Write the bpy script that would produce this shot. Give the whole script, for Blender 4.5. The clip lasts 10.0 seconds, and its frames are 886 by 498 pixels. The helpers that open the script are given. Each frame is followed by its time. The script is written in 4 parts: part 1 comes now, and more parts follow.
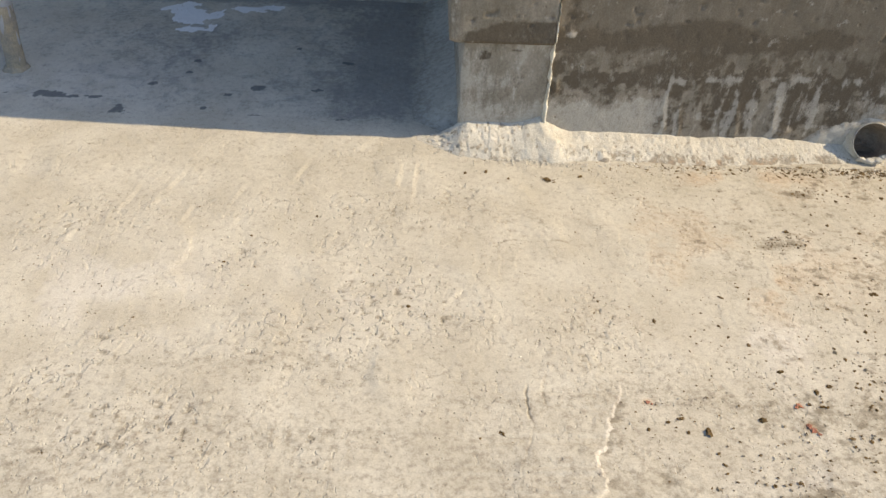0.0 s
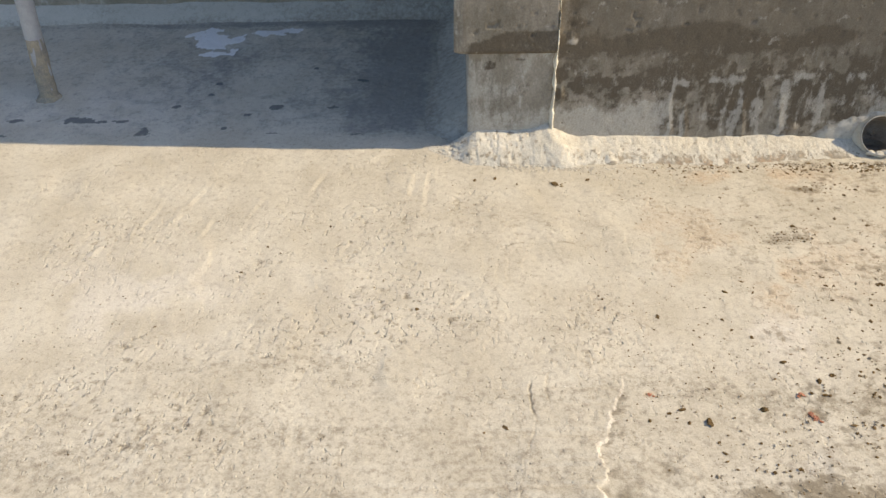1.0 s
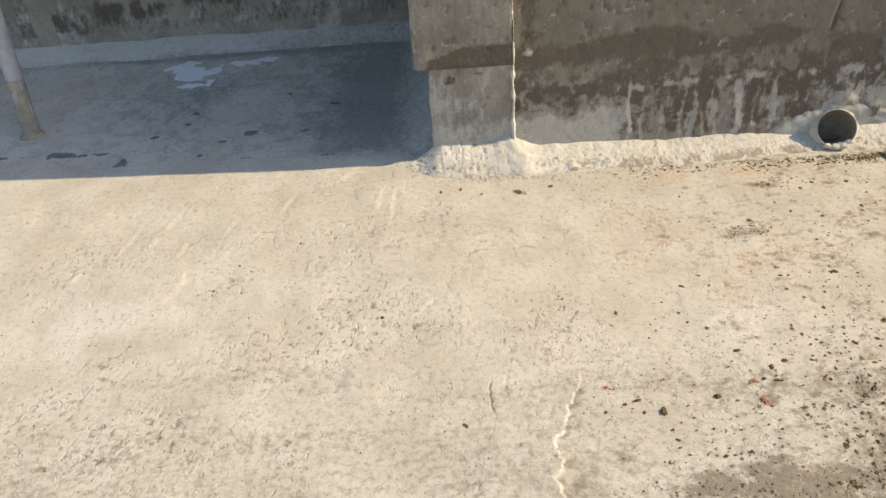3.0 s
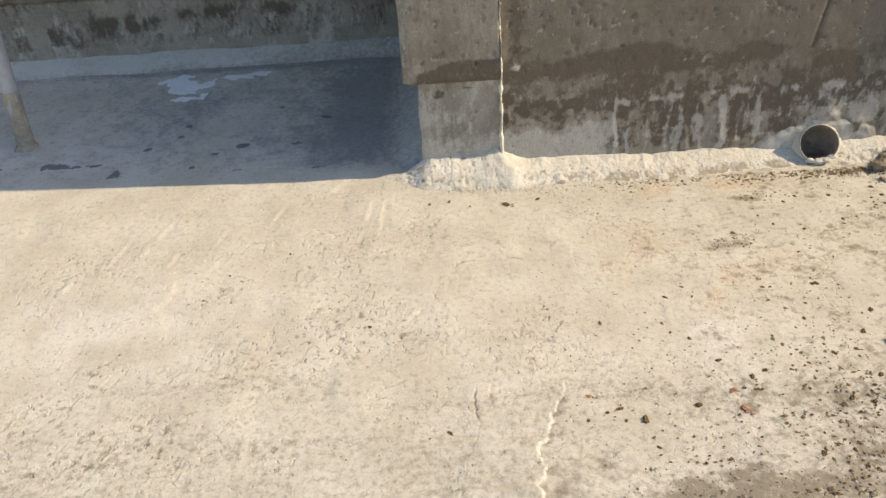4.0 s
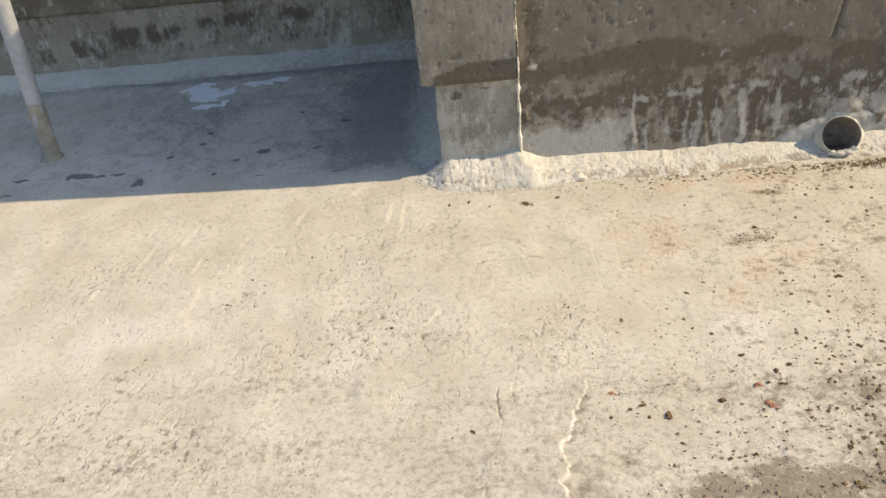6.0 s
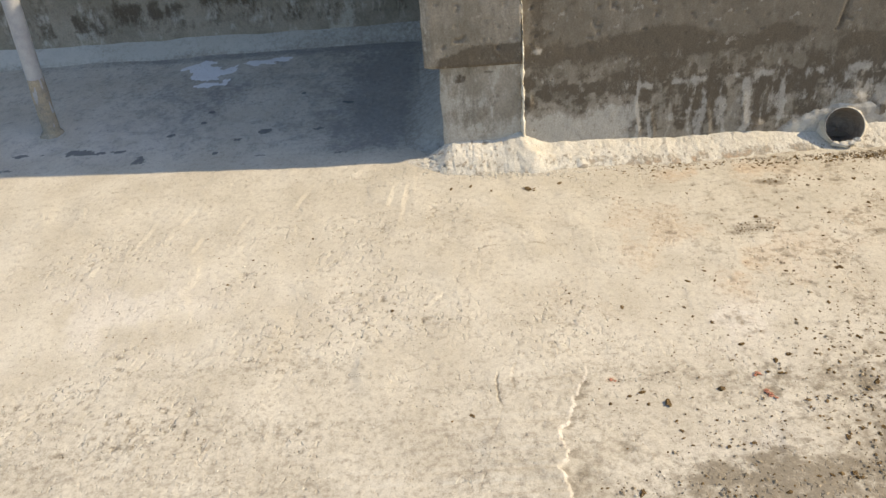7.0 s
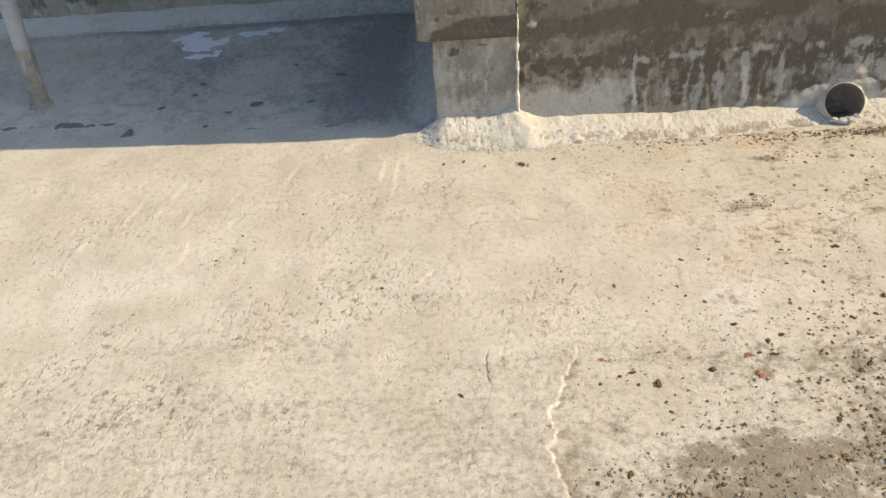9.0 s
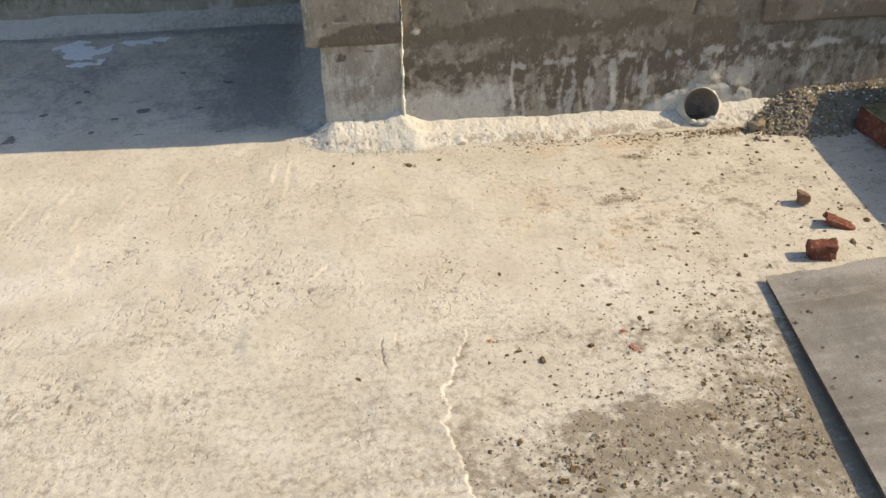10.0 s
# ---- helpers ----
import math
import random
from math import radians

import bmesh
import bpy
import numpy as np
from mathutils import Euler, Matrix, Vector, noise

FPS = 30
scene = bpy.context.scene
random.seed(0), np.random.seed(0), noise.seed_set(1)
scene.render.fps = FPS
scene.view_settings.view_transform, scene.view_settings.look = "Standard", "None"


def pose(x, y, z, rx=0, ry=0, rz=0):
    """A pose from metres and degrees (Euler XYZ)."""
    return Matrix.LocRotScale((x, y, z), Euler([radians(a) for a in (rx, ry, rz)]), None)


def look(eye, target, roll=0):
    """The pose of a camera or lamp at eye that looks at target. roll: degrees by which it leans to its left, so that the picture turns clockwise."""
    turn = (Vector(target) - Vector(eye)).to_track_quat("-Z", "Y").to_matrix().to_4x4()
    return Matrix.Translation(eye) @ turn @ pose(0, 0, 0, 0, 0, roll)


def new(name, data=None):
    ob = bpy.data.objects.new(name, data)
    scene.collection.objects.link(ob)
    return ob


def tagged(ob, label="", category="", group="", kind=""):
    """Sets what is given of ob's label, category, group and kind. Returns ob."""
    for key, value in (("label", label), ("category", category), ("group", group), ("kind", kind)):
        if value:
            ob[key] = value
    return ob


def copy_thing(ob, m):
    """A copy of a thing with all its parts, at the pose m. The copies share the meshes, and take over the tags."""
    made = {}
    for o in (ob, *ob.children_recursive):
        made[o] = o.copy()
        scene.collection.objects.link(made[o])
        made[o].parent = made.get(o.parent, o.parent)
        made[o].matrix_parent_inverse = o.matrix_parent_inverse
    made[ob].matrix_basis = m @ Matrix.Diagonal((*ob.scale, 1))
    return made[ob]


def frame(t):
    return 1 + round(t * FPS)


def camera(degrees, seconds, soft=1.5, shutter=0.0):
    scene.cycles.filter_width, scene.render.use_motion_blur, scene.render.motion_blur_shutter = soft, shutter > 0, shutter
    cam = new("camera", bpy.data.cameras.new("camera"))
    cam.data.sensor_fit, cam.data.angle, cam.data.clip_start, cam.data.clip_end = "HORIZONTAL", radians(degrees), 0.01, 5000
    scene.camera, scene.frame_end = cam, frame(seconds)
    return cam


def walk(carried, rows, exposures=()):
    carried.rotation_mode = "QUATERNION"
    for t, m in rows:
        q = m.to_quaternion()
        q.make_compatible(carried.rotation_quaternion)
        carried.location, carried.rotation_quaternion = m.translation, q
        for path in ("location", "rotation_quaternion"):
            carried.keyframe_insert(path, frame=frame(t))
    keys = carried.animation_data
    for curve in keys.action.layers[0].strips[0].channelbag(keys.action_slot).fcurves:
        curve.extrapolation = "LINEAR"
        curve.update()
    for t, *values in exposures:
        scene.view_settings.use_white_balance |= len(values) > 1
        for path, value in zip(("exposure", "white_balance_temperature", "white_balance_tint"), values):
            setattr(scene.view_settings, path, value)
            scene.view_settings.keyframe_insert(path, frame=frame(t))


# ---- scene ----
cam = camera(53.2, 10.0)
PATH = [
    (0, (0.191, 0.059, 1.549), (0.262, 1.603, 0.279), 3.0),
    (0.5, (0.21, 0.048, 1.547), (0.267, 1.596, 0.282), 1.6),
    (1, (0.296, -0.023, 1.566), (0.262, 1.548, 0.328), -1.3),
    (1.5, (0.393, -0.086, 1.533), (0.26, 1.451, 0.259), -3.5),
    (2, (0.414, -0.108, 1.563), (0.241, 1.452, 0.324), -6.3),
    (2.5, (0.424, -0.097, 1.57), (0.334, 1.495, 0.363), -5.8),
    (4, (0.461, -0.148, 1.577), (0.41, 1.479, 0.414), -4.3),
    (4.5, (0.468, -0.148, 1.585), (0.389, 1.497, 0.449), -5.6),
    (5, (0.457, -0.155, 1.577), (0.348, 1.488, 0.442), -6.1),
    (5.5, (0.464, -0.164, 1.581), (0.348, 1.475, 0.44), -6.7),
    (5.7, (0.477, -0.16, 1.577), (0.368, 1.475, 0.431), -6.8),
    (7, (0.457, -0.156, 1.577), (0.358, 1.452, 0.392), -5.4),
    (7.5, (0.466, -0.15, 1.57), (0.408, 1.449, 0.37), -5.2),
    (8, (0.472, -0.154, 1.576), (0.438, 1.454, 0.386), -3.9),
    (8.5, (0.476, -0.124, 1.577), (0.439, 1.472, 0.372), -4.1),
    (9, (0.485, -0.121, 1.569), (0.38, 1.448, 0.332), -5.3),
    (9.5, (0.481, -0.156, 1.57), (0.468, 1.415, 0.332), -4.1),
    (10, (0.459, -0.257, 1.579), (0.617, 1.327, 0.369), -0.9),
]
walk(cam, [(t, look(eye, target, roll)) for t, eye, target, roll in PATH], exposures=[(0.0, 0.24), (2.5, 0.26), (5.0, 0.33), (7.5, 0.3), (10.0, 0.29)])

# ---- light: late sun along the parapet, clear sky ----
SUN_ELEVATION, SUN_SLIP = radians(40), 0.06
to_sun = Vector((1, -SUN_SLIP, 0)).normalized() * math.cos(SUN_ELEVATION) + Vector((0, 0, math.sin(SUN_ELEVATION)))
sun = new("sun", bpy.data.lights.new("sun", "SUN"))
sun.matrix_world = look(to_sun * 20, (0, 0, 0))
sun.data.energy, sun.data.angle, sun.data.color = 4.2, radians(0.53), (1.0, 0.828, 0.565)
world = bpy.data.worlds.new("sky")
scene.world = world
world.use_nodes = True
sky = world.node_tree.nodes.new("ShaderNodeTexSky")
sky.sky_type, sky.sun_disc = "NISHITA", False
sky.air_density, sky.dust_density, sky.ozone_density = 1.0, 1.0, 1.2
sky.sun_elevation, sky.sun_rotation = SUN_ELEVATION, radians(90) + math.atan(SUN_SLIP)
back = world.node_tree.nodes["Background"]
back.inputs["Strength"].default_value = 0.172
world.node_tree.links.new(sky.outputs[0], back.inputs["Color"])


# ---- noise for relief and stains ----
def lattice(x, y, seed):
    xi, yi = np.floor(x), np.floor(y)
    fx, fy = x - xi, y - yi
    fx, fy = fx * fx * (3 - 2 * fx), fy * fy * (3 - 2 * fy)

    def h(a, b):
        v = np.sin(a * 127.1 + b * 311.7 + seed * 74.7) * 43758.5453
        return v - np.floor(v)

    return (h(xi, yi) * (1 - fx) + h(xi + 1, yi) * fx) * (1 - fy) + (h(xi, yi + 1) * (1 - fx) + h(xi + 1, yi + 1) * fx) * fy


def fbm(x, y, octaves=4, seed=0):
    """Layered noise from about 0 to 1."""
    total, amp, norm = 0, 1.0, 0.0
    for n in range(octaves):
        total = total + amp * lattice(x * 2 ** n + 17.3 * n, y * 2 ** n - 9.1 * n, seed + n)
        norm, amp = norm + amp, amp * 0.5
    return total / norm


def ramp(v, a, b):
    t = np.clip((v - a) / (b - a), 0, 1)
    return t * t * (3 - 2 * t)


def blob(x, y, cx, cy, rx, ry, turn=0.0):
    c, s = math.cos(turn), math.sin(turn)
    u, v = (x - cx) * c + (y - cy) * s, -(x - cx) * s + (y - cy) * c
    return np.exp(-(u / rx) ** 2 - (v / ry) ** 2)


# ---- materials ----
def node_mat(name, rough=0.9):
    m = bpy.data.materials.new(name)
    m.use_nodes = True
    nt = m.node_tree
    bsdf = nt.nodes["Principled BSDF"]
    bsdf.inputs["Roughness"].default_value = rough
    bsdf.inputs["Specular IOR Level"].default_value = 0.25
    return m, nt, bsdf


def noise_out(nt, scale, detail=6, stretch=(1, 1, 1), rough=0.6):
    co = nt.nodes.new("ShaderNodeTexCoord")
    mp = nt.nodes.new("ShaderNodeMapping")
    mp.inputs["Scale"].default_value = stretch
    nt.links.new(co.outputs["Object"], mp.inputs["Vector"])
    n = nt.nodes.new("ShaderNodeTexNoise")
    n.inputs["Scale"].default_value, n.inputs["Detail"].default_value, n.inputs["Roughness"].default_value = scale, detail, rough
    nt.links.new(mp.outputs[0], n.inputs["Vector"])
    return n.outputs["Fac"]


def remap(nt, value, a, b, lo=0.0, hi=1.0):
    r = nt.nodes.new("ShaderNodeMapRange")
    r.interpolation_type = "SMOOTHSTEP"
    for key, v in (("From Min", a), ("From Max", b), ("To Min", lo), ("To Max", hi)):
        r.inputs[key].default_value = v
    nt.links.new(value, r.inputs["Value"])
    return r.outputs["Result"]


def mix(nt, fac, a, b, mode="MIX"):
    n = nt.nodes.new("ShaderNodeMix")
    n.data_type, n.blend_type = "RGBA", mode
    for key, v in ((0, fac), (6, a), (7, b)):
        if isinstance(v, (tuple, list)):
            n.inputs[key].default_value = (*v, 1)
        elif isinstance(v, (int, float)):
            n.inputs[key].default_value = v
        else:
            nt.links.new(v, n.inputs[key])
    return n.outputs[2]


def attr(nt, name):
    n = nt.nodes.new("ShaderNodeAttribute")
    n.attribute_name = name
    return n.outputs["Fac"]


def bump(nt, bsdf, heights):
    """heights: (socket, metres of relief) from fine to coarse."""
    last = None
    for h, d in heights:
        b = nt.nodes.new("ShaderNodeBump")
        b.inputs["Distance"].default_value, b.inputs["Strength"].default_value = d, 1.0
        nt.links.new(h, b.inputs["Height"])
        if last:
            nt.links.new(last, b.inputs["Normal"])
        last = b.outputs["Normal"]
    nt.links.new(last, bsdf.inputs["Normal"])


def surface(name, light, dark, stains=(), grain=260, cloud=6, relief=0.0006, rough=0.92, speck=0.25, pits=None, tint=None, flakes=None):
    """Mineral surface: clouded base between two colours, fine grain, and stains read from the mesh."""
    m, nt, bsdf = node_mat(name, rough)
    coarse = remap(nt, noise_out(nt, cloud, 8), 0.32, 0.68)
    col = mix(nt, coarse, dark, light)
    if tint:
        col = mix(nt, remap(nt, noise_out(nt, cloud * 3.7, 5), 0.5, 0.75, 0, 0.5), col, tint)
    for key, colour, amount, soft, run in stains:
        edge = remap(nt, noise_out(nt, 52, 9, (1, 1, run), 0.75), 0.22, 0.78, -0.45, 0.45)
        k0 = nt.nodes.new("ShaderNodeMath")
        nt.links.new(attr(nt, key), k0.inputs[0])
        nt.links.new(edge, k0.inputs[1])
        k = nt.nodes.new("ShaderNodeMath")
        k.operation, k.use_clamp = "ADD", True
        k.inputs[1].default_value = 0.0
        nt.links.new(remap(nt, k0.outputs[0], 0.5 - soft, 0.5 + soft), k.inputs[0])
        k2 = nt.nodes.new("ShaderNodeMath")
        k2.operation = "MULTIPLY"
        nt.links.new(k.outputs[0], k2.inputs[0])
        k2.inputs[1].default_value = amount
        col = mix(nt, k2.outputs[0], col, colour)
    fine = noise_out(nt, grain, 4)
    col = mix(nt, speck, col, mix(nt, remap(nt, fine, 0.3, 0.7), (0.12, 0.11, 0.09), (0.95, 0.93, 0.9)), "OVERLAY")
    heights = [(fine, relief), (noise_out(nt, grain / 4.5, 5), relief * 2.5)]
    if pits:
        co = nt.nodes.new("ShaderNodeTexCoord")
        v = nt.nodes.new("ShaderNodeTexVoronoi")
        v.inputs["Scale"].default_value = pits
        nt.links.new(co.outputs["Object"], v.inputs["Vector"])
        gate = remap(nt, noise_out(nt, 9, 3), 0.48, 0.62)
        hole = remap(nt, v.outputs["Distance"], 0.06, 0.2, 1, 0)
        h = nt.nodes.new("ShaderNodeMath")
        h.operation = "MULTIPLY"
        nt.links.new(gate, h.inputs[0])
        nt.links.new(hole, h.inputs[1])
        h2 = nt.nodes.new("ShaderNodeMath")
        h2.operation = "MULTIPLY"
        h2.inputs[1].default_value = -1
        nt.links.new(h.outputs[0], h2.inputs[0])
        heights.append((h2.outputs[0], 0.003))
        h3 = nt.nodes.new("ShaderNodeMath")
        h3.operation = "MULTIPLY"
        h3.inputs[1].default_value = 0.45
        nt.links.new(h.outputs[0], h3.inputs[0])
        col = mix(nt, h3.outputs[0], col, (0.2, 0.17, 0.13))
    if flakes:
        scale, high, gate_at = flakes[:3]
        gate = remap(nt, noise_out(nt, 3.2, 5), gate_at, gate_at + 0.14, 0.12, 1)
        if len(flakes) > 3:
            worn = nt.nodes.new("ShaderNodeMath")
            worn.operation, worn.use_clamp = "MULTIPLY_ADD", True
            nt.links.new(gate, worn.inputs[0])
            worn.inputs[1].default_value = 0.4
            nt.links.new(attr(nt, flakes[3]), worn.inputs[2])
            gate = worn.outputs[0]
        lap = remap(nt, noise_out(nt, scale * 0.35, 3, (1, 0.6, 1), 0.45), 0.5, 0.54)
        dent = remap(nt, noise_out(nt, scale * 3.0, 2, (1, 0.8, 1), 0.5), 0.62, 0.72, 0, -1)
        crumb = remap(nt, noise_out(nt, scale * 4.5, 2, (0.8, 1, 1), 0.5), 0.64, 0.74)
        chip = remap(nt, noise_out(nt, scale * 1.3, 4, (1, 0.7, 1), 0.5), 0.6, 0.65, 0, -1)
        for e, hgt in ((lap, high * 0.5), (dent, high * 1.6), (crumb, high * 0.7), (chip, high)):
            g = nt.nodes.new("ShaderNodeMath")
            g.operation = "MULTIPLY"
            nt.links.new(e, g.inputs[0])
            nt.links.new(gate, g.inputs[1])
            heights.append((g.outputs[0], hgt))
        inner = nt.nodes.new("ShaderNodeMath")
        inner.operation = "MULTIPLY"
        nt.links.new(remap(nt, noise_out(nt, scale * 3.0, 2, (1, 0.8, 1), 0.5), 0.68, 0.76, 0, 0.5), inner.inputs[0])
        nt.links.new(gate, inner.inputs[1])
        col = mix(nt, inner.outputs[0], col, (0.2, 0.165, 0.12))
        dots = remap(nt, noise_out(nt, scale * 9, 2, (1, 1, 1), 0.5), 0.70, 0.74, 0, 0.48)
        col = mix(nt, dots, col, (0.16, 0.13, 0.1))
    bump(nt, bsdf, heights)
    nt.links.new(col, bsdf.inputs["Base Color"])
    return m


M_FLOOR = surface("screed_concrete", (0.57, 0.526, 0.437), (0.475, 0.43, 0.345),
                  (("pale", (0.66, 0.62, 0.56), 0.6, 0.6, 1), ("rust", (0.52, 0.36, 0.22), 0.55, 0.6, 1), ("grime_shade", (0.18, 0.147, 0.1), 0.86, 0.52, 1), ("moist_shade", (0.18, 0.18, 0.18), 0.7, 0.6, 1), ("lime", (0.76, 0.75, 0.74), 0.95, 0.16, 1), ("damp", (0.13, 0.13, 0.13), 0.85, 0.2, 1)),
                  grain=240, cloud=5, relief=0.00028, speck=0.12, pits=70, flakes=(24, 0.0019, 0.45, "torn"))
M_WALL = surface("cast_concrete", (0.318, 0.28, 0.226), (0.218, 0.194, 0.152),
                 (("damp", (0.076, 0.059, 0.04), 0.84, 0.4, 0.6), ("wash", (0.14, 0.113, 0.08), 0.7, 0.6, 0.3), ("lime", (0.55, 0.52, 0.46), 0.52, 0.3, 0.45)), grain=170, cloud=6, relief=0.0004, speck=0.14, pits=30, flakes=(20, 0.0003, 0.46))
M_MORTAR = surface("lime_mortar", (0.605, 0.565, 0.485), (0.52, 0.48, 0.4), (("grime_shade", (0.22, 0.19, 0.145), 0.8, 0.45, 1), ("rust", (0.52, 0.34, 0.2), 0.6, 0.5, 1)), grain=300, cloud=9, relief=0.0006, speck=0.2, pits=80, flakes=(34, 0.0006, 0.34))
M_SMOOTH = surface("smooth_mortar", (0.5, 0.475, 0.42), (0.43, 0.405, 0.35), (("grime_shade", (0.19, 0.17, 0.14), 0.8, 0.5, 1),), grain=240, cloud=4, relief=0.0003, speck=0.08)
M_PALE = surface("pale_mortar", (0.72, 0.68, 0.58), (0.62, 0.57, 0.46), (), grain=300, cloud=20, relief=0.0008)
M_PLASTIC = surface("dusty_plastic_pipe", (0.58, 0.545, 0.48), (0.48, 0.445, 0.385), (), grain=300, cloud=14, relief=0.0002, rough=0.6, speck=0.1)
M_STEEL = surface("galvanised_steel", (0.4, 0.4, 0.4), (0.31, 0.31, 0.32), (), grain=350, cloud=18, relief=0.00012, rough=0.5, speck=0.12)
M_BOARD = surface("cement_dusted_plywood", (0.29, 0.262, 0.222), (0.2, 0.182, 0.155), (("grime_shade", (0.17, 0.14, 0.105), 0.7, 0.45, 1), ("dust", (0.41, 0.375, 0.325), 0.6, 0.5, 1)), grain=260, cloud=5, relief=0.0005, speck=0.18)
M_PLYEDGE = surface("plywood_edge", (0.17, 0.13, 0.09), (0.1, 0.075, 0.05), (), grain=300, cloud=30, relief=0.0005)
M_BRICK = surface("fired_brick", (0.19, 0.066, 0.04), (0.115, 0.042, 0.027), (), grain=230, cloud=22, relief=0.0012, speck=0.25, pits=60, tint=(0.4, 0.27, 0.17))
M_BRICKDUST = surface("dusted_brick", (0.27, 0.17, 0.1), (0.18, 0.1, 0.06), (), grain=230, cloud=22, relief=0.0012, speck=0.25, tint=(0.34, 0.28, 0.2))
M_OLIVE = surface("mossy_mortar", (0.3, 0.25, 0.14), (0.15, 0.12, 0.06), (), grain=240, cloud=30, relief=0.001)
M_SILT = surface("dried_silt", (0.36, 0.3, 0.235), (0.24, 0.2, 0.16), (), grain=280, cloud=40, relief=0.0008)
M_SAND = surface("damp_sand", (0.31, 0.27, 0.21), (0.19, 0.165, 0.125), (), grain=300, cloud=40, relief=0.0012, speck=0.35)
M_STONE = surface("grey_stone", (0.36, 0.3, 0.215), (0.2, 0.163, 0.11), (), grain=320, cloud=60, relief=0.0005)
M_CLOD = surface("earth_clod", (0.22, 0.15, 0.075), (0.1, 0.066, 0.032), (), grain=320, cloud=60, relief=0.0006)


for dull in (M_CLOD, M_STONE, M_SAND):
    dull.node_tree.nodes["Principled BSDF"].inputs["Specular IOR Level"].default_value = 0.04


# ---- mesh helpers ----
def finish(name, me, material, parent=None, label="", smooth=True):
    me.materials.append(material)
    if smooth:
        me.polygons.foreach_set("use_smooth", [True] * len(me.polygons))
    me.update()
    ob = new(name, me)
    if parent:
        ob.parent = parent
    return tagged(ob, label)


def part(name, bm, material, parent=None, label="", smooth=True):
    me = bpy.data.meshes.new(name)
    bm.normal_update()
    bm.to_mesh(me)
    bm.free()
    return finish(name, me, material, parent, label, smooth)


def sheet(name, X, Y, Z, material, attrs=None, depth=None, parent=None, label="", hole=None):
    """A relief surface from three grids of places; depth: the offset to its plain back, which makes it a solid block; hole: faces to leave open."""
    r, c = X.shape
    verts = np.stack([X.ravel(), Y.ravel(), Z.ravel()], 1)
    idx = np.arange(r * c).reshape(r, c)
    quads = np.stack([idx[:-1, :-1], idx[:-1, 1:], idx[1:, 1:], idx[1:, :-1]], -1).reshape(-1, 4)
    if hole is not None:
        quads = quads[~hole(*[verts[quads][:, :, k].mean(1) for k in range(3)])]
    loops, sizes = quads.ravel(), np.full(len(quads), 4)
    if depth is not None:
        ring = np.concatenate([idx[0, :-1], idx[:-1, -1], idx[-1, :0:-1], idx[:0:-1, 0]])
        n = len(ring)
        verts = np.concatenate([verts, verts[ring] * (1 - np.abs(np.sign(depth))) + np.array([verts[:, k].mean() * abs(np.sign(depth[k])) for k in range(3)]) + depth])
        b = r * c + np.arange(n)
        side = np.stack([ring, b, np.roll(b, -1), np.roll(ring, -1)], -1)
        loops = np.concatenate([loops, side.ravel(), b[::-1]])
        sizes = np.concatenate([sizes, np.full(n, 4), [n]])
    me = bpy.data.meshes.new(name)
    me.vertices.add(len(verts))
    me.vertices.foreach_set("co", verts.astype(np.float32).ravel())
    me.loops.add(len(loops))
    me.loops.foreach_set("vertex_index", loops.astype(np.int32))
    me.polygons.add(len(sizes))
    me.polygons.foreach_set("loop_start", np.concatenate([[0], np.cumsum(sizes)[:-1]]).astype(np.int32))
    me.update(calc_edges=True)
    for key, values in (attrs or {}).items():
        a = me.attributes.new(key, "FLOAT", "POINT")
        full = np.zeros(len(verts), np.float32)
        full[:r * c] = np.clip(values, 0, 1).ravel()
        a.data.foreach_set("value", full)
    ob = finish(name, me, material, parent, label)
    if depth is not None:
        flat = np.ones(len(sizes), bool)
        flat[len(quads):] = False
        me.polygons.foreach_set("use_smooth", flat)
    return ob


def span(*stops):
    """Coordinates through (start, step), (start, step) ... , end."""
    out = []
    for (a, step), nxt in zip(stops[:-1], stops[1:]):
        b = nxt[0] if isinstance(nxt, tuple) else nxt
        out.append(np.linspace(a, b, max(1, round((b - a) / step)), endpoint=False))
    return np.concatenate(out + [[stops[-1]]])


WALL_Y, RECESS_Y, TOP = 2.50, 3.62, 1.74
PIPE = Vector((1.660, 2.442, 0.071))
PIPE_POSE = pose(*PIPE, -31, 0, -11)


def in_pipe(x, y, z):
    """Which places lie inside the bore of the drain pipe."""
    inv = PIPE_POSE.inverted()
    lx, ly, lz = [inv[k][0] * x + inv[k][1] * y + inv[k][2] * z + inv[k][3] for k in range(3)]
    return (np.hypot(lx, lz) < 0.062) & (ly > -0.02) & (ly < 0.4)


# ---- floor ----
def screed_edge(y):
    """Where the upper screed layer breaks off, as x over y."""
    base = np.interp(y, (0.5, 0.92, 0.97, 1.05, 1.077, 1.111, 1.135, 1.155, 1.2, 1.22, 1.247, 1.26, 1.32, 1.37, 1.42, 1.46, 1.6), (0.66, 0.637, 0.628, 0.618, 0.603, 0.603, 0.588, 0.611, 0.616, 0.602, 0.596, 0.621, 0.641, 0.658, 0.682, 0.692, 0.70))
    return base + (fbm(y * 40, y * 0, 3, 5) - 0.5) * 0.012 + (fbm(y * 120, y * 0, 2, 6) - 0.5) * 0.012


def crack_line(y):
    base = np.interp(y, (0.9, 1.0, 1.076, 1.158, 1.211, 1.246, 1.33, 1.351, 1.393, 1.45), (0.40, 0.406, 0.412, 0.429, 0.438, 0.449, 0.474, 0.466, 0.461, 0.465))
    return base + (fbm(y * 50, y * 0, 3, 8) - 0.5) * 0.010


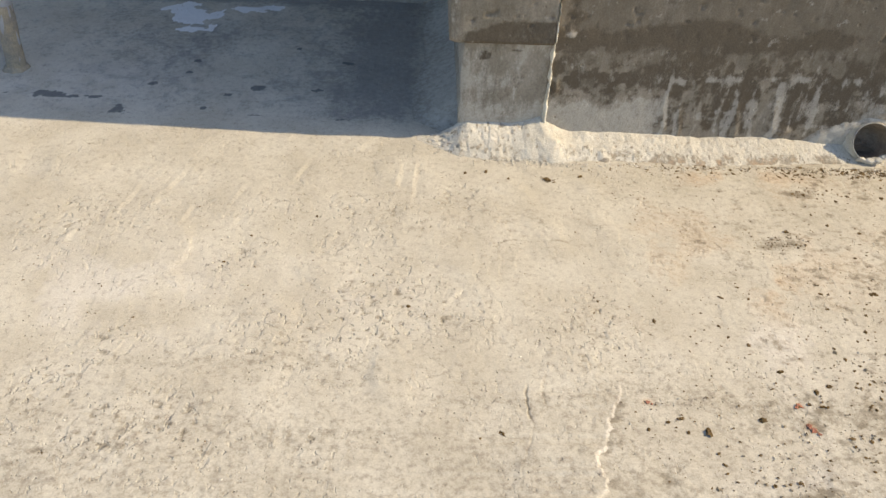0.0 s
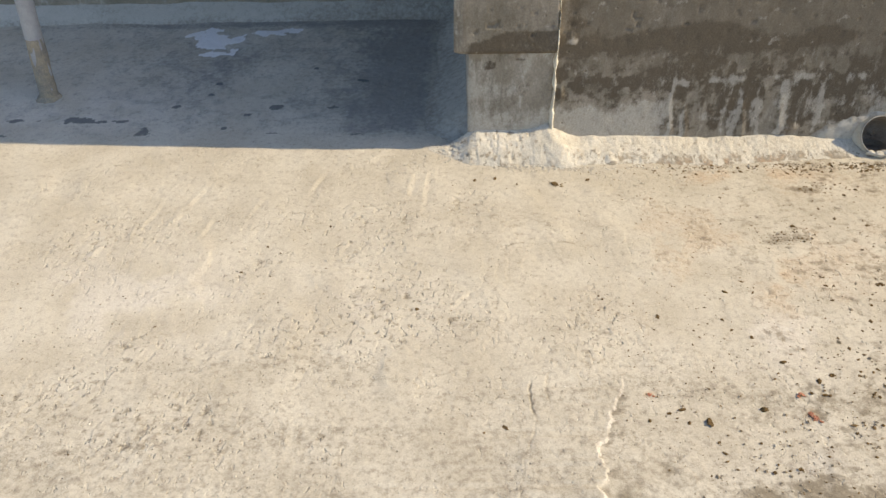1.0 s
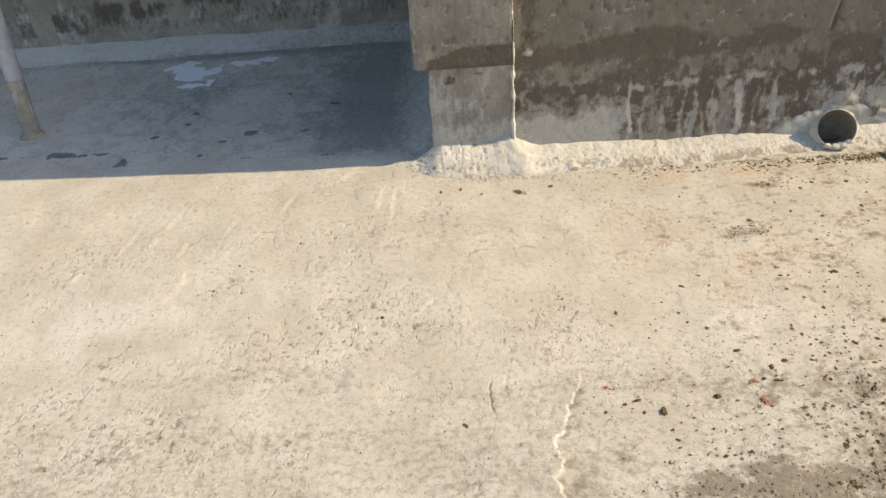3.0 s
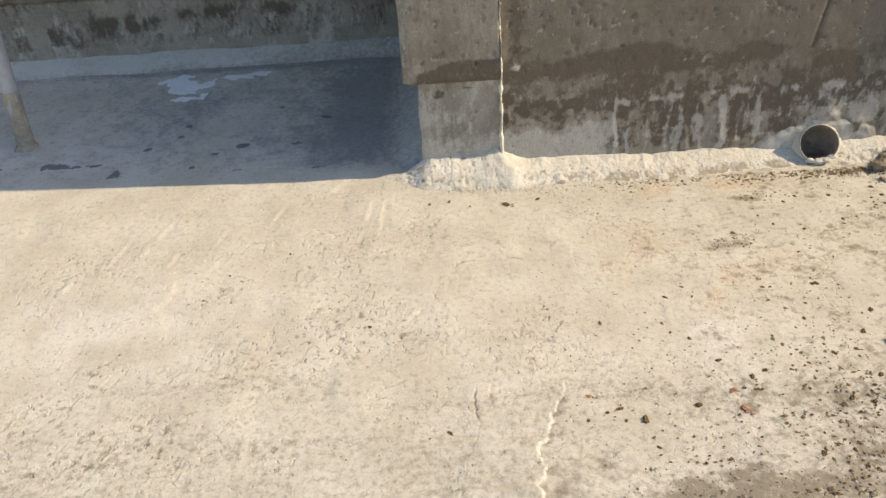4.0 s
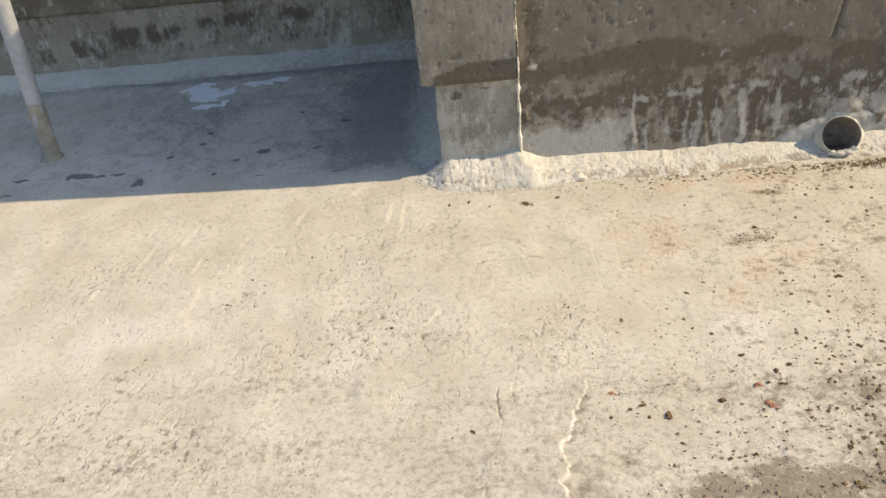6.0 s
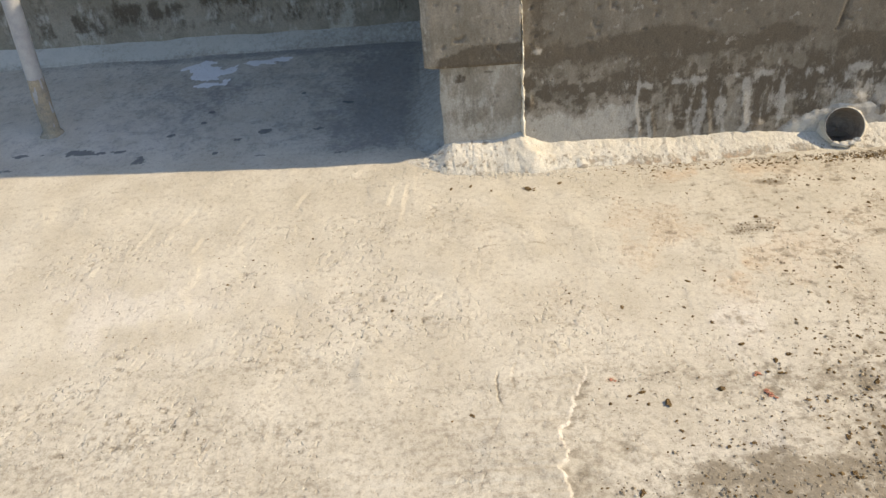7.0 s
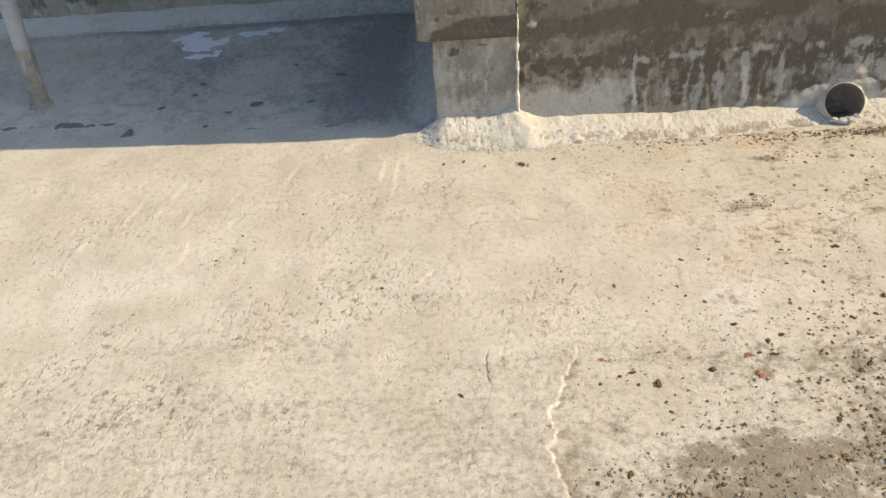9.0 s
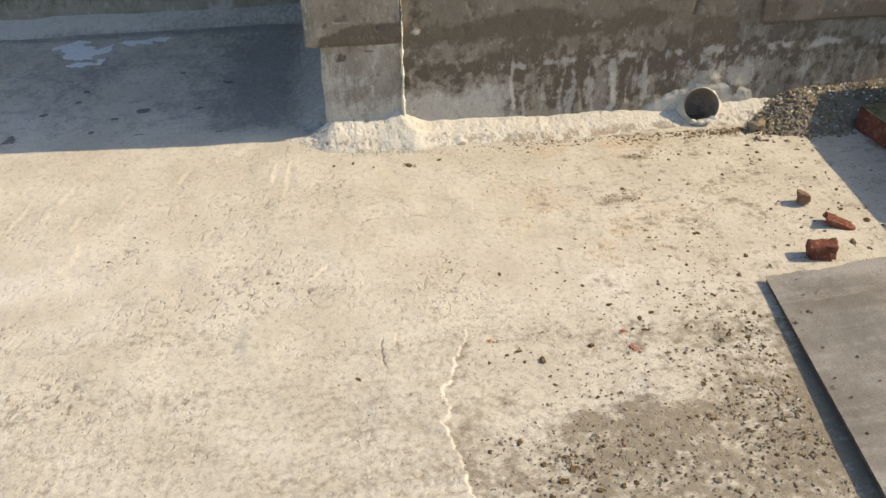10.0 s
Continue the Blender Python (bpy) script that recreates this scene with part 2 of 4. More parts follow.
def build_floor():
    xs = np.concatenate([[-30, -8, -3], span((-2.0, 0.02), (-1.35, 0.004), (0.39, 0.0025), (0.49, 0.004), (0.56, 0.0022), (0.72, 0.004), (1.62, 0.0065), (2.1, 0.012), (2.35, 0.05), 3.0), [8, 30]])
    ys = np.concatenate([[-30, -8, -2], span((0.0, 0.05), (0.8, 0.004), (2.5, 0.009), (3.70, 0.05), 4.2), [10, 30]])
    X, Y = np.meshgrid(xs, ys)
    inside = ramp(X, -2.0, -1.6) * (1 - ramp(X, 2.3, 2.7)) * ramp(Y, 0.2, 0.6)
    left = 1 - ramp(X, 0.45, 0.95)
    n1, n2, n3 = fbm(X * 2.6, Y * 20, 5, 11), fbm(X * 9, Y * 9, 5, 12), fbm(X * 26, Y * 26, 4, 13)
    Z = (fbm(X * 2.2, Y * 2.2, 3, 1) - 0.5) * 0.008
    Z += (fbm(X * 14 + Y * 5, Y * 6, 4, 2) - 0.5) * 0.0022 * (0.45 + 0.55 * left)
    Z += (fbm(X * 60, Y * 60, 3, 4) - 0.5) * 0.0016
    # places where the float tore the surface: raised crusts, pits and dragged crumbs
    torn = sum(k * blob(X, Y, cx, cy, rx, ry, turn) for cx, cy, rx, ry, turn, k in (
        (-0.25, 1.9, 0.09, 0.05, 0.8, 0.8), (0.10, 1.76, 0.13, 0.09, 0.5, 1.1), (0.16, 1.64, 0.2, 0.08, 0.3, 0.7), (-0.06, 1.62, 0.16, 0.08, 0.2, 0.9),
        (-0.53, 1.57, 0.13, 0.06, 0.4, 0.8), (-0.66, 1.42, 0.16, 0.07, 0.6, 0.9), (-0.41, 1.31, 0.2, 0.08, 0.3, 0.9), (-0.05, 1.28, 0.12, 0.03, 0, 0.7),
        (-0.75, 2.0, 0.13, 0.07, 0.4, 0.6), (0.62, 1.62, 0.14, 0.1, 0.9, 0.6), (0.1, 2.05, 0.12, 0.12, 1.2, 0.45), (0.33, 2.2, 0.08, 0.06, 0.3, 0.7), (-0.9, 1.2, 0.2, 0.1, 0.4, 0.7)))
    torn = np.clip(0.14 + torn + 0.35 * ramp(n2, 0.5, 0.7), 0, 1.15) * (1 - ramp(Y, 2.46, 2.56))
    crust = fbm(X * 38 + n3 * 3, Y * 48 + n2 * 4, 4, 21)
    Z += ramp(crust, 0.54, 0.58) * 0.0003 * torn
    hollow = ramp(crust, 0.64, 0.69) * torn
    Z -= hollow * 0.0005
    pit = fbm(X * 58, Y * 66, 2, 22)
    Z -= ramp(pit, 0.68, 0.73) * 0.0012 * torn
    crumb = fbm(X * 85, Y * 80, 2, 23)
    Z += ramp(crumb, 0.72, 0.78) * 0.0008 * torn
    # laps where one sweep of the trowel overran another
    sweep = fbm(X * 3.1 - Y * 0.9, Y * 4.5 + X * 1.4, 3, 24)
    for level in (0.36, 0.45, 0.53, 0.61):
        Z += ramp(sweep + (n3 - 0.5) * 0.07, level - 0.004, level + 0.004) * 0.0008 * ramp(fbm(X * 6, Y * 6, 2, 25), 0.4, 0.6) * (1 - ramp(X, 1.2, 1.6))
    # long float marks left by the trowel
    for cx, cy, turn, length in ((0.14, 2.25, 1.45, 0.1), (0.19, 2.27, 1.5, 0.12), (-0.33, 2.15, 1.35, 0.08), (-0.45, 2.1, 1.4, 0.09), (0.47, 2.02, 0.05, 0.09), (0.5, 1.9, -0.1, 0.07), (0.68, 1.75, -0.75, 0.05), (-0.62, 2.2, 1.3, 0.12), (-0.75, 1.95, 1.4, 0.1), (-0.15, 2.32, 1.25, 0.08), (0.3, 1.75, 0.9, 0.06), (-0.05, 1.95, 1.1, 0.07), (0.33, 2.13, -0.2, 0.08), (-0.54, 2.17, 1.25, 0.14), (-0.29, 2.1, 1.2, 0.06), (-0.25, 2.12, 1.2, 0.06)):
        Z += (blob(X, Y, cx, cy, length, 0.01, turn) - blob(X, Y, cx + 0.014, cy - 0.004, length, 0.01, turn)) * 0.0015 * ramp(fbm(X * 20, Y * 20, 2, 77), 0.3, 0.6)
    # the upper layer of screed, feathered to the left, broken off along a ragged edge
    off = X - screed_edge(Y)
    fade = 1 - ramp(Y, 1.4, 1.52)
    ragged = ramp(fbm(Y * 42, Y * 0, 3, 15), 0.3, 0.55)
    lift = fade * (0.0035 + 0.0065 * (1 - ramp(Y, 1.12, 1.34))) * (0.3 + 0.7 * ragged)
    Z += np.where(off < 0, lift * np.exp(off / 0.3), 0) * (1 - ramp(off, -0.004, 0.001))
    # the fine crack and a short one beside it
    away = np.abs(X - crack_line(Y))
    open_up = ramp(Y, 1.33, 1.36)
    Z -= (1 - ramp(away, 0.0005, 0.0026)) * (0.0013 + 0.002 * open_up) * ramp(fbm(Y * 18, Y * 0, 3, 19) + 0.2 * open_up, 0.3, 0.5) * ramp(Y, 0.95, 1.02) * (1 - ramp(Y, 1.43, 1.46))
    beside = np.abs(X - 0.523 - 0.02 * np.sin(Y * 21)) + 0.004 * ramp(np.abs(Y - 1.43), 0.04, 0.06)
    Z -= (1 - ramp(beside, 0.0005, 0.0026)) * 0.002
    Z *= inside
    # brown silt washed down beside the step and the board
    bound = np.interp(X, (0.6, 0.64, 0.74, 0.86, 1.02, 1.3, 1.49), (1.0, 1.2, 1.12, 1.06, 1.14, 1.23, 1.34))
    silt = ramp(bound - Y + (n2 - 0.5) * 0.6 + (n3 - 0.5) * 0.2, -0.08, 0.2) * ramp(off, 0.0, 0.03) * (1 - ramp(X, 2.0, 2.3))
    mottle = ramp(n2 * 0.45 + n3 * 0.55, 0.36, 0.6)
    grime_shade = 0.12 * ramp(n1, 0.25, 0.85) * blob(X, Y, 0.1, 1.46, 0.6, 0.07) + 0.2 * ramp(n1, 0.4, 0.75) * blob(X, Y, 0.9, 1.41, 0.6, 0.08)
    grime_shade += silt * (0.15 + 0.2 * mottle - 0.17 * ramp(fbm(X * 17, Y * 30, 4, 18), 0.48, 0.66) + 0.34 * ramp(fbm(X * 40, Y * 60, 4, 16), 0.34, 0.66) + 0.1 * blob(X, Y, 1.2, 0.95, 0.4, 0.16) + 0.12 * blob(X, Y, 1.13, 1.06, 0.06, 0.05) + 0.2 * blob(X, Y, 0.87, 0.97, 0.07, 0.06) - 0.3 * blob(X, Y, 0.75, 1.09, 0.1, 0.03))
    grime_shade += 0.5 * ramp(n3, 0.45, 0.7) * blob(X, Y, 1.6, 2.385, 0.42, 0.03)
    for cx, cy, rx, ry, k in ((1.222, 1.99, 0.05, 0.03, 0.5), (1.31, 2.01, 0.05, 0.03, 0.55), (0.732, 2.064, 0.025, 0.025, 0.5), (0.568, 2.065, 0.022, 0.02, 0.35), (1.4, 2.24, 0.06, 0.025, 0.6), (0.6, 2.287, 0.02, 0.012, 0.4), (1.62, 1.9, 0.06, 0.05, 0.4), (1.28, 1.38, 0.2, 0.04, 0.3)):
        grime_shade += k * blob(X, Y, cx, cy, rx, ry) * ramp(n3, 0.38, 0.6)
    # brown tint painted into the board's shadow strip, then scattered smudges at the right
    grime_shade += 0.45 * blob(X, Y, 1.5, 1.1, 0.06, 0.36) + 0.34 * ramp(fbm(X * 30, Y * 44, 3, 17), 0.58, 0.7) * ramp(X, 0.8, 1.2)
    # pits and torn hollows darker than the slab round them
    grime_shade += 0.45 * ramp(pit, 0.69, 0.74) * torn + 0.18 * hollow
    grime_shade += 0.1 * ramp(n1, 0.5, 0.8) + 0.25 * ramp(n2, 0.6, 0.75) * ramp(X, 0.7, 1.1)
    grime_shade += ramp(off, 0.001, 0.004) * (1 - ramp(off, 0.006, 0.03)) * 0.4 * fade * ramp(n3, 0.4, 0.6)
    grime_shade += (1 - ramp(away, 0.001, 0.004)) * (0.12 + 0.28 * open_up) * ramp(Y, 0.95, 1.02) * (1 - ramp(Y, 1.43, 1.46)) + 0.3 * (1 - ramp(beside, 0.001, 0.004))
    # slab darker towards its near end, partly even, partly patchy
    grime_shade += 0.18 * (1 - ramp(Y, 1.15, 1.6)) + 0.17 * ramp(fbm(X * 5, Y * 9, 5, 14), 0.2, 0.85) * (1 - ramp(Y, 1.15, 1.75))
    # faint curved scratches of the float
    for cx, cy, r, a0, a1 in ((0.54, 1.8, 0.19, 0.9, 2.3), (0.52, 1.72, 0.13, 0.7, 1.9), (0.3, 1.62, 0.22, 0.3, 1.0)):
        ang = np.arctan2(Y - cy, X - cx)
        grime_shade += 0.4 * np.exp(-((np.hypot(X - cx, (Y - cy)) - r - 0.01 * np.sin(ang * 7)) / 0.004) ** 2) * ramp(ang, a0, a0 + 0.2) * (1 - ramp(ang, a1 - 0.2, a1)) * ramp(n3, 0.3, 0.5)
    rust = ramp(n2, 0.42, 0.7) * (0.75 * blob(X, Y, 1.22, 2.32, 0.25, 0.045) + 0.6 * blob(X, Y, 1.156, 1.81, 0.05, 0.09) + 0.5 * blob(X, Y, 1.0, 1.75, 0.06, 0.04) + 0.4 * blob(X, Y, 0.87, 2.02, 0.05, 0.05) + 0.55 * blob(X, Y, 1.15, 2.0, 0.5, 0.36))
    # rubbed spots of brick dust
    for cx, cy, rx, ry in ((0.743, 1.405, 0.014, 0.01), (1.099, 1.40, 0.016, 0.01), (1.105, 1.338, 0.018, 0.022)):
        rust += 1.3 * blob(X, Y, cx, cy, rx, ry) * ramp(n3, 0.35, 0.6)
    pale = ramp(n2, 0.35, 0.6) * (blob(X, Y, 1.08, 1.6, 0.2, 0.1) + 0.8 * blob(X, Y, -0.6, 1.75, 0.35, 0.2) + 0.6 * blob(X, Y, 1.05, 1.2, 0.2, 0.05) + 0.6 * blob(X, Y, 0.1, 1.74, 0.14, 0.09))
    # strip whitened in colour to brighten the sunlit face of the step
    pale += fade * (off < 0.004) * ramp(off, -0.012, -0.004) * (0.3 + 0.7 * ragged)
    wet = fbm(X * 26 + Y * 13, Y * 36 - X * 11, 4, 31)
    damp = sum(blob(X, Y, cx, cy, rx, ry) for cx, cy, rx, ry in ((-1.05, 2.725, 0.055, 0.03), (-0.93, 2.712, 0.07, 0.02), (-0.795, 2.63, 0.05, 0.045), (-1.2, 2.726, 0.03, 0.012), (-1.29, 2.726, 0.04, 0.012), (-1.3, 2.62, 0.06, 0.012), (-0.52, 2.66, 0.02, 0.012), (-0.34, 2.62, 0.03, 0.01), (-0.36, 2.8, 0.03, 0.02), (-0.72, 2.82, 0.025, 0.014), (-0.16, 2.8, 0.03, 0.012), (-0.05, 2.6, 0.025, 0.01), (-0.6, 2.98, 0.03, 0.012), (-0.05, 3.0, 0.03, 0.02), (-0.62, 2.9, 0.02, 0.01), (-0.25, 3.1, 0.02, 0.01), (-0.45, 2.75, 0.02, 0.012)))
    damp = ramp(damp * 0.8 + (wet - 0.5) * 1.2, 0.42, 0.6)
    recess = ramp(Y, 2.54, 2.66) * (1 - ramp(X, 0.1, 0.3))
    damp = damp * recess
    # patchy damp, dark line at the back foot, painted shade beside the column
    moist_shade = recess * (0.5 * ramp(fbm(X * 3, Y * 4, 4, 33), 0.35, 0.66) * ramp(X, -1.2, -0.5) + 1.1 * blob(X, Y, 0.12, 3.05, 0.24, 0.65) + 0.75 * blob(Y, X * 0, 3.515, 0, 0.035, 1) * ramp(X, -1.9, -0.6) + 0.35 * ramp(n3, 0.45, 0.7))
    splash = fbm(X * 22, Y * 26, 4, 41)
    spill = blob(X, Y, -0.69, 3.35, 0.1, 0.11) + 0.9 * blob(X, Y, -0.785, 3.44, 0.07, 0.018, 0.7) + 0.9 * blob(X, Y, -0.67, 3.237, 0.055, 0.014) + 0.95 * blob(X, Y, -0.42, 3.43, 0.075, 0.035, 0.3) + 0.8 * blob(X, Y, -0.52, 3.425, 0.06, 0.014, 0.1)
    lime = ramp(spill + (splash - 0.5) * 1.5, 0.48, 0.62) * np.clip(spill * 4, 0, 1)
    pale = pale + 0.85 * recess * blob(X, Y, -1.05, 2.8, 0.45, 0.2) * ramp(n2, 0.25, 0.6)
    ob = sheet("floor", X, Y, Z, M_FLOOR, {key: v * inside for key, v in dict(grime_shade=grime_shade, rust=rust, pale=pale, damp=damp, lime=lime, moist_shade=moist_shade, torn=torn - 0.14).items()}, hole=in_pipe)
    return tagged(ob, "cream trowelled concrete roof slab, cracked and gritty", "floor", kind="structure")


build_floor()


# ---- walls ----
def wall_face(name, x0, x1, z0, z1, y, back, step, stain, seed, parent, label="", round_left=0.0, rough=1.0):
    zlow = min(z1, 0.85)
    xs = span((x0, step), min(x1, 2.5), ) if x1 <= 2.5 else np.concatenate([span((x0, step), 2.5), [x1]])
    zs = span((z0, step), zlow) if zlow == z1 else np.concatenate([span((z0, step), zlow), [z1]])
    X, Z = np.meshgrid(xs, zs)
    relief = (fbm(X * 5, Z * 5, 3, seed) - 0.5) * 0.004 + (fbm(X * 26, Z * 26, 5, seed + 1) - 0.5) * 0.0022
    holes = ramp(fbm(X * 55 + Z * 24, Z * 48 - X * 21, 2, seed + 2), 0.77, 0.84) * 0.007 * ramp(Z, 0.36, 0.42)
    Y = y - relief * rough + holes * rough
    if x0 == 0.605:
        # a slanting crack in the upper lift
        Y = Y + 0.009 * np.exp(-((X - 1.6 - (Z - 0.39) * 0.18) / 0.0045) ** 2) * ramp(Z, 0.38, 0.4)
        # hardened runs and dabs of mortar that stand out from the face
        for cx, w, top in ((0.985, 0.005, 0.25), (1.035, 0.004, 0.2), (1.34, 0.008, 0.24), (1.22, 0.006, 0.22)):
            Y = Y - 0.006 * np.exp(-((X - cx - 0.008 * np.sin(Z * 30)) / w) ** 2) * (1 - ramp(Z, top - 0.1, top)) * fbm(X * 30, Z * 30, 2, seed + 8)
        for cx, cz, w, h in ((0.65, 0.384, 0.012, 0.012), (0.628, 0.2, 0.006, 0.03), (1.7, 0.14, 0.03, 0.03), (1.79, 0.1, 0.03, 0.04), (1.38, 0.07, 0.02, 0.012)):
            Y = Y - 0.018 * blob(X, Z, cx, cz, w, h) * fbm(X * 60, Z * 60, 3, seed + 9)
    if round_left:
        d = np.clip(1 - (X - x0) / round_left, 0, 1)
        Y = Y + d ** 2 * round_left * 0.55
        X = X + (fbm(Z * 14, Z * 0, 3, seed + 5) - 0.5) * 0.012 * (d > 0.99)
    if z0 > 0.2 and round_left:
        d = np.clip(1 - (Z - z0) / 0.012, 0, 1)
        Y = Y + d ** 2 * 0.006
    return sheet(name, X, Y, Z, M_WALL, stain(X, Z), (0, back - y, 0), parent, label, in_pipe)


def stain_kicker(X, Z):
    streak = fbm(X * 34 + fbm(X * 9, Z * 9, 2, 50), Z * 7, 4, 51)
    patch = fbm(X * 11, Z * 13, 5, 52)
    fleck = fbm(X * 44, Z * 52, 4, 53)
    left = 1 - ramp(X, 0.93, 1.0)
    # dark flecks in a loose belt, dark fields between the lime runs, a paler end by the column
    belt = np.exp(-((Z - 0.25 - 0.02 * np.sin(X * 7)) / 0.05) ** 2)
    damp = ramp(fleck + 0.12 * belt, 0.52, 0.66) * (0.35 + 0.6 * belt) + ramp(patch + 0.1 * belt, 0.48, 0.66) * ramp(Z, 0.13, 0.24) * 0.6
    field = (1 - left) * ramp(fbm(X * 13, Z * 8, 4, 59), 0.36, 0.56) * ramp(Z, 0.05, 0.1) * (1 - ramp(Z, 0.2, 0.26))
    damp = damp * (1 - 0.35 * left * (1 - ramp(Z, 0.16, 0.22))) + 0.62 * field + 0.2 * ramp(streak, 0.5, 0.7)
    lime = 0.72 * left * (1 - ramp(Z + (patch - 0.5) * 0.12, 0.13, 0.2)) + 0.45 * ramp(streak, 0.56, 0.72) * (1 - ramp(Z, 0.2, 0.27)) * (1 - left)
    for cx, w, top, k in ((0.985, 0.006, 0.26, 1.0), (1.03, 0.007, 0.2, 0.8), (1.345, 0.013, 0.27, 1.0), (1.16, 0.007, 0.25, 0.6), (1.20, 0.008, 0.25, 0.7), (0.72, 0.006, 0.18, 0.9), (1.40, 0.006, 0.24, 0.55), (1.46, 0.008, 0.26, 0.6), (1.09, 0.005, 0.2, 0.5), (1.27, 0.006, 0.2, 0.5)):
        lime += k * np.exp(-((X - cx - 0.006 * np.sin(Z * 30 + cx * 50)) / w) ** 2) * (1 - ramp(Z, top - 0.06, top)) * ramp(fleck + 0.1, 0.3, 0.5)
    rim = 0.235 + 0.022 * ramp(X, 1.0, 1.35) + (fbm(X * 8, X * 0, 3, 54) - 0.5) * 0.02
    lime += 0.75 * np.exp(-((Z - rim) / 0.014) ** 2) * ramp(fbm(X * 16, Z * 12, 3, 55), 0.38, 0.58) * (X > 0.98)
    lime += 0.55 * blob(X, Z, 1.74, 0.15, 0.17, 0.08) * ramp(patch, 0.3, 0.55)
    lime += 0.35 * ramp(fbm(X * 10, Z * 45, 4, 57), 0.55, 0.75) * (1 - ramp(Z, 0.1, 0.2))
    lime += 0.28 * ramp(fbm(X * 30, Z * 24, 4, 68), 0.5, 0.7)
    damp += 0.4 * (ramp(fbm(X * 70, Z * 9, 3, 49), 0.4, 0.65) - 0.5) * (1 - left)
    damp *= 1 - 0.55 * ramp(X, 1.75, 2.05)
    damp += 0.3 * ramp(fbm(X * 60, Z * 45, 3, 69), 0.5, 0.66)
    wash = 0.12 + 0.5 * blob(Z, X * 0, 0.31, 0, 0.06, 1) + 0.35 * (fbm(X * 26, Z * 4, 4, 58) - 0.4)
    return dict(damp=damp, lime=lime, wash=wash)


def stain_panel(X, Z):
    n = fbm(X * 9, Z * 12, 5, 61)
    edge = 0.395 + 0.03 * blob(X, X * 0, 1.1, 0, 0.12, 1) + (fbm(X * 5, X * 0, 3, 62) - 0.5) * 0.06
    damp = (1 - ramp(Z, edge, edge + 0.03)) * 0.8 * ramp(n, 0.26, 0.55) + 0.3 * ramp(n, 0.5, 0.75) + 0.3 * ramp(fbm(X * 34, Z * 34, 4, 60), 0.52, 0.68)
    damp += 0.85 * blob(X, Z, 0.655, 0.56, 0.03, 0.16) + 0.9 * np.exp(-((X - 1.6 - (Z - 0.39) * 0.18) / 0.006) ** 2) * ramp(Z, 0.38, 0.4)
    lime = 0.5 * ramp(fbm(X * 40, Z * 40, 3, 63), 0.7, 0.8) + 1.3 * blob(X, Z, 0.652, 0.383, 0.014, 0.012) + 0.5 * blob(X, Z, 1.2, 0.375, 0.05, 0.02) * ramp(fbm(X * 50, Z * 50, 3, 64), 0.45, 0.6)
    wash = 0.8 + 1.0 * (fbm(X * 15, Z * 3, 5, 65) - 0.45) + 0.25 * ramp(X, 0.7, 1.6) + 0.5 * (fbm(X * 60, Z * 60, 3, 67) - 0.5)
    return dict(damp=damp, lime=lime, wash=wash)


def stain_parapet(X, Z):
    low, high = stain_kicker(X, Z), stain_panel(X, Z)
    w = ramp(Z + (fbm(X * 12, Z * 12, 3, 66) - 0.5) * 0.05, 0.325, 0.37)
    both = {key: np.clip(low[key], 0, 1) * (1 - w) + np.clip(high[key], 0, 1) * w for key in low}
    both["damp"] = both["damp"] + 0.55 * np.exp(-((Z - 0.362) / 0.028) ** 2) * ramp(fbm(X * 7, Z * 20, 4, 56), 0.3, 0.55) * (1 - 0.4 * ramp(X, 1.75, 2.05))
    return both


def stain_column_foot(X, Z):
    n = fbm(X * 18, Z * 18, 4, 71)
    damp = ramp(1.5 * blob(X, Z, 0.4, 0.3, 0.02, 0.018) + 0.9 * blob(X, Z, 0.5, 0.32, 0.03, 0.012) + (n - 0.5) * 1.2, 0.45, 0.6) + 0.22 * ramp(n, 0.55, 0.7) + 0.3 * blob(X, Z, 0.44, 0.2, 0.05, 0.05) * ramp(n, 0.35, 0.6)
    lime = ramp(blob(X, Z, 0.44, 0.11, 0.035, 0.025) + (fbm(X * 70, Z * 70, 3, 72) - 0.5) * 1.6, 0.75, 0.9) + 0.25 + 0.5 * ramp(fbm(X * 5, Z * 5, 3, 73), 0.3, 0.6) + 0.6 * blob(X, Z, 0.5, 0.17, 0.006, 0.03)
    return dict(damp=damp, lime=lime)


def stain_column(X, Z):
    n = fbm(X * 10, Z * 12, 4, 81)
    arc = 0.385 + 0.036 * ramp(X, 0.34, 0.48)
    damp = (1 - ramp(Z, arc, arc + 0.015)) * ramp(X, 0.315, 0.34) * 0.8 + 0.3 * ramp(n, 0.55, 0.75)
    # left bevel lighter than the face, with scattered pale flecks
    lime = 0.3 * (1 - ramp(X, 0.315, 0.325)) + 0.4 * ramp(fbm(X * 50, Z * 50, 3, 82), 0.7, 0.8)
    return dict(damp=damp, lime=lime, wash=0.4 + 0.7 * (fbm(X * 20, Z * 4, 4, 83) - 0.45))


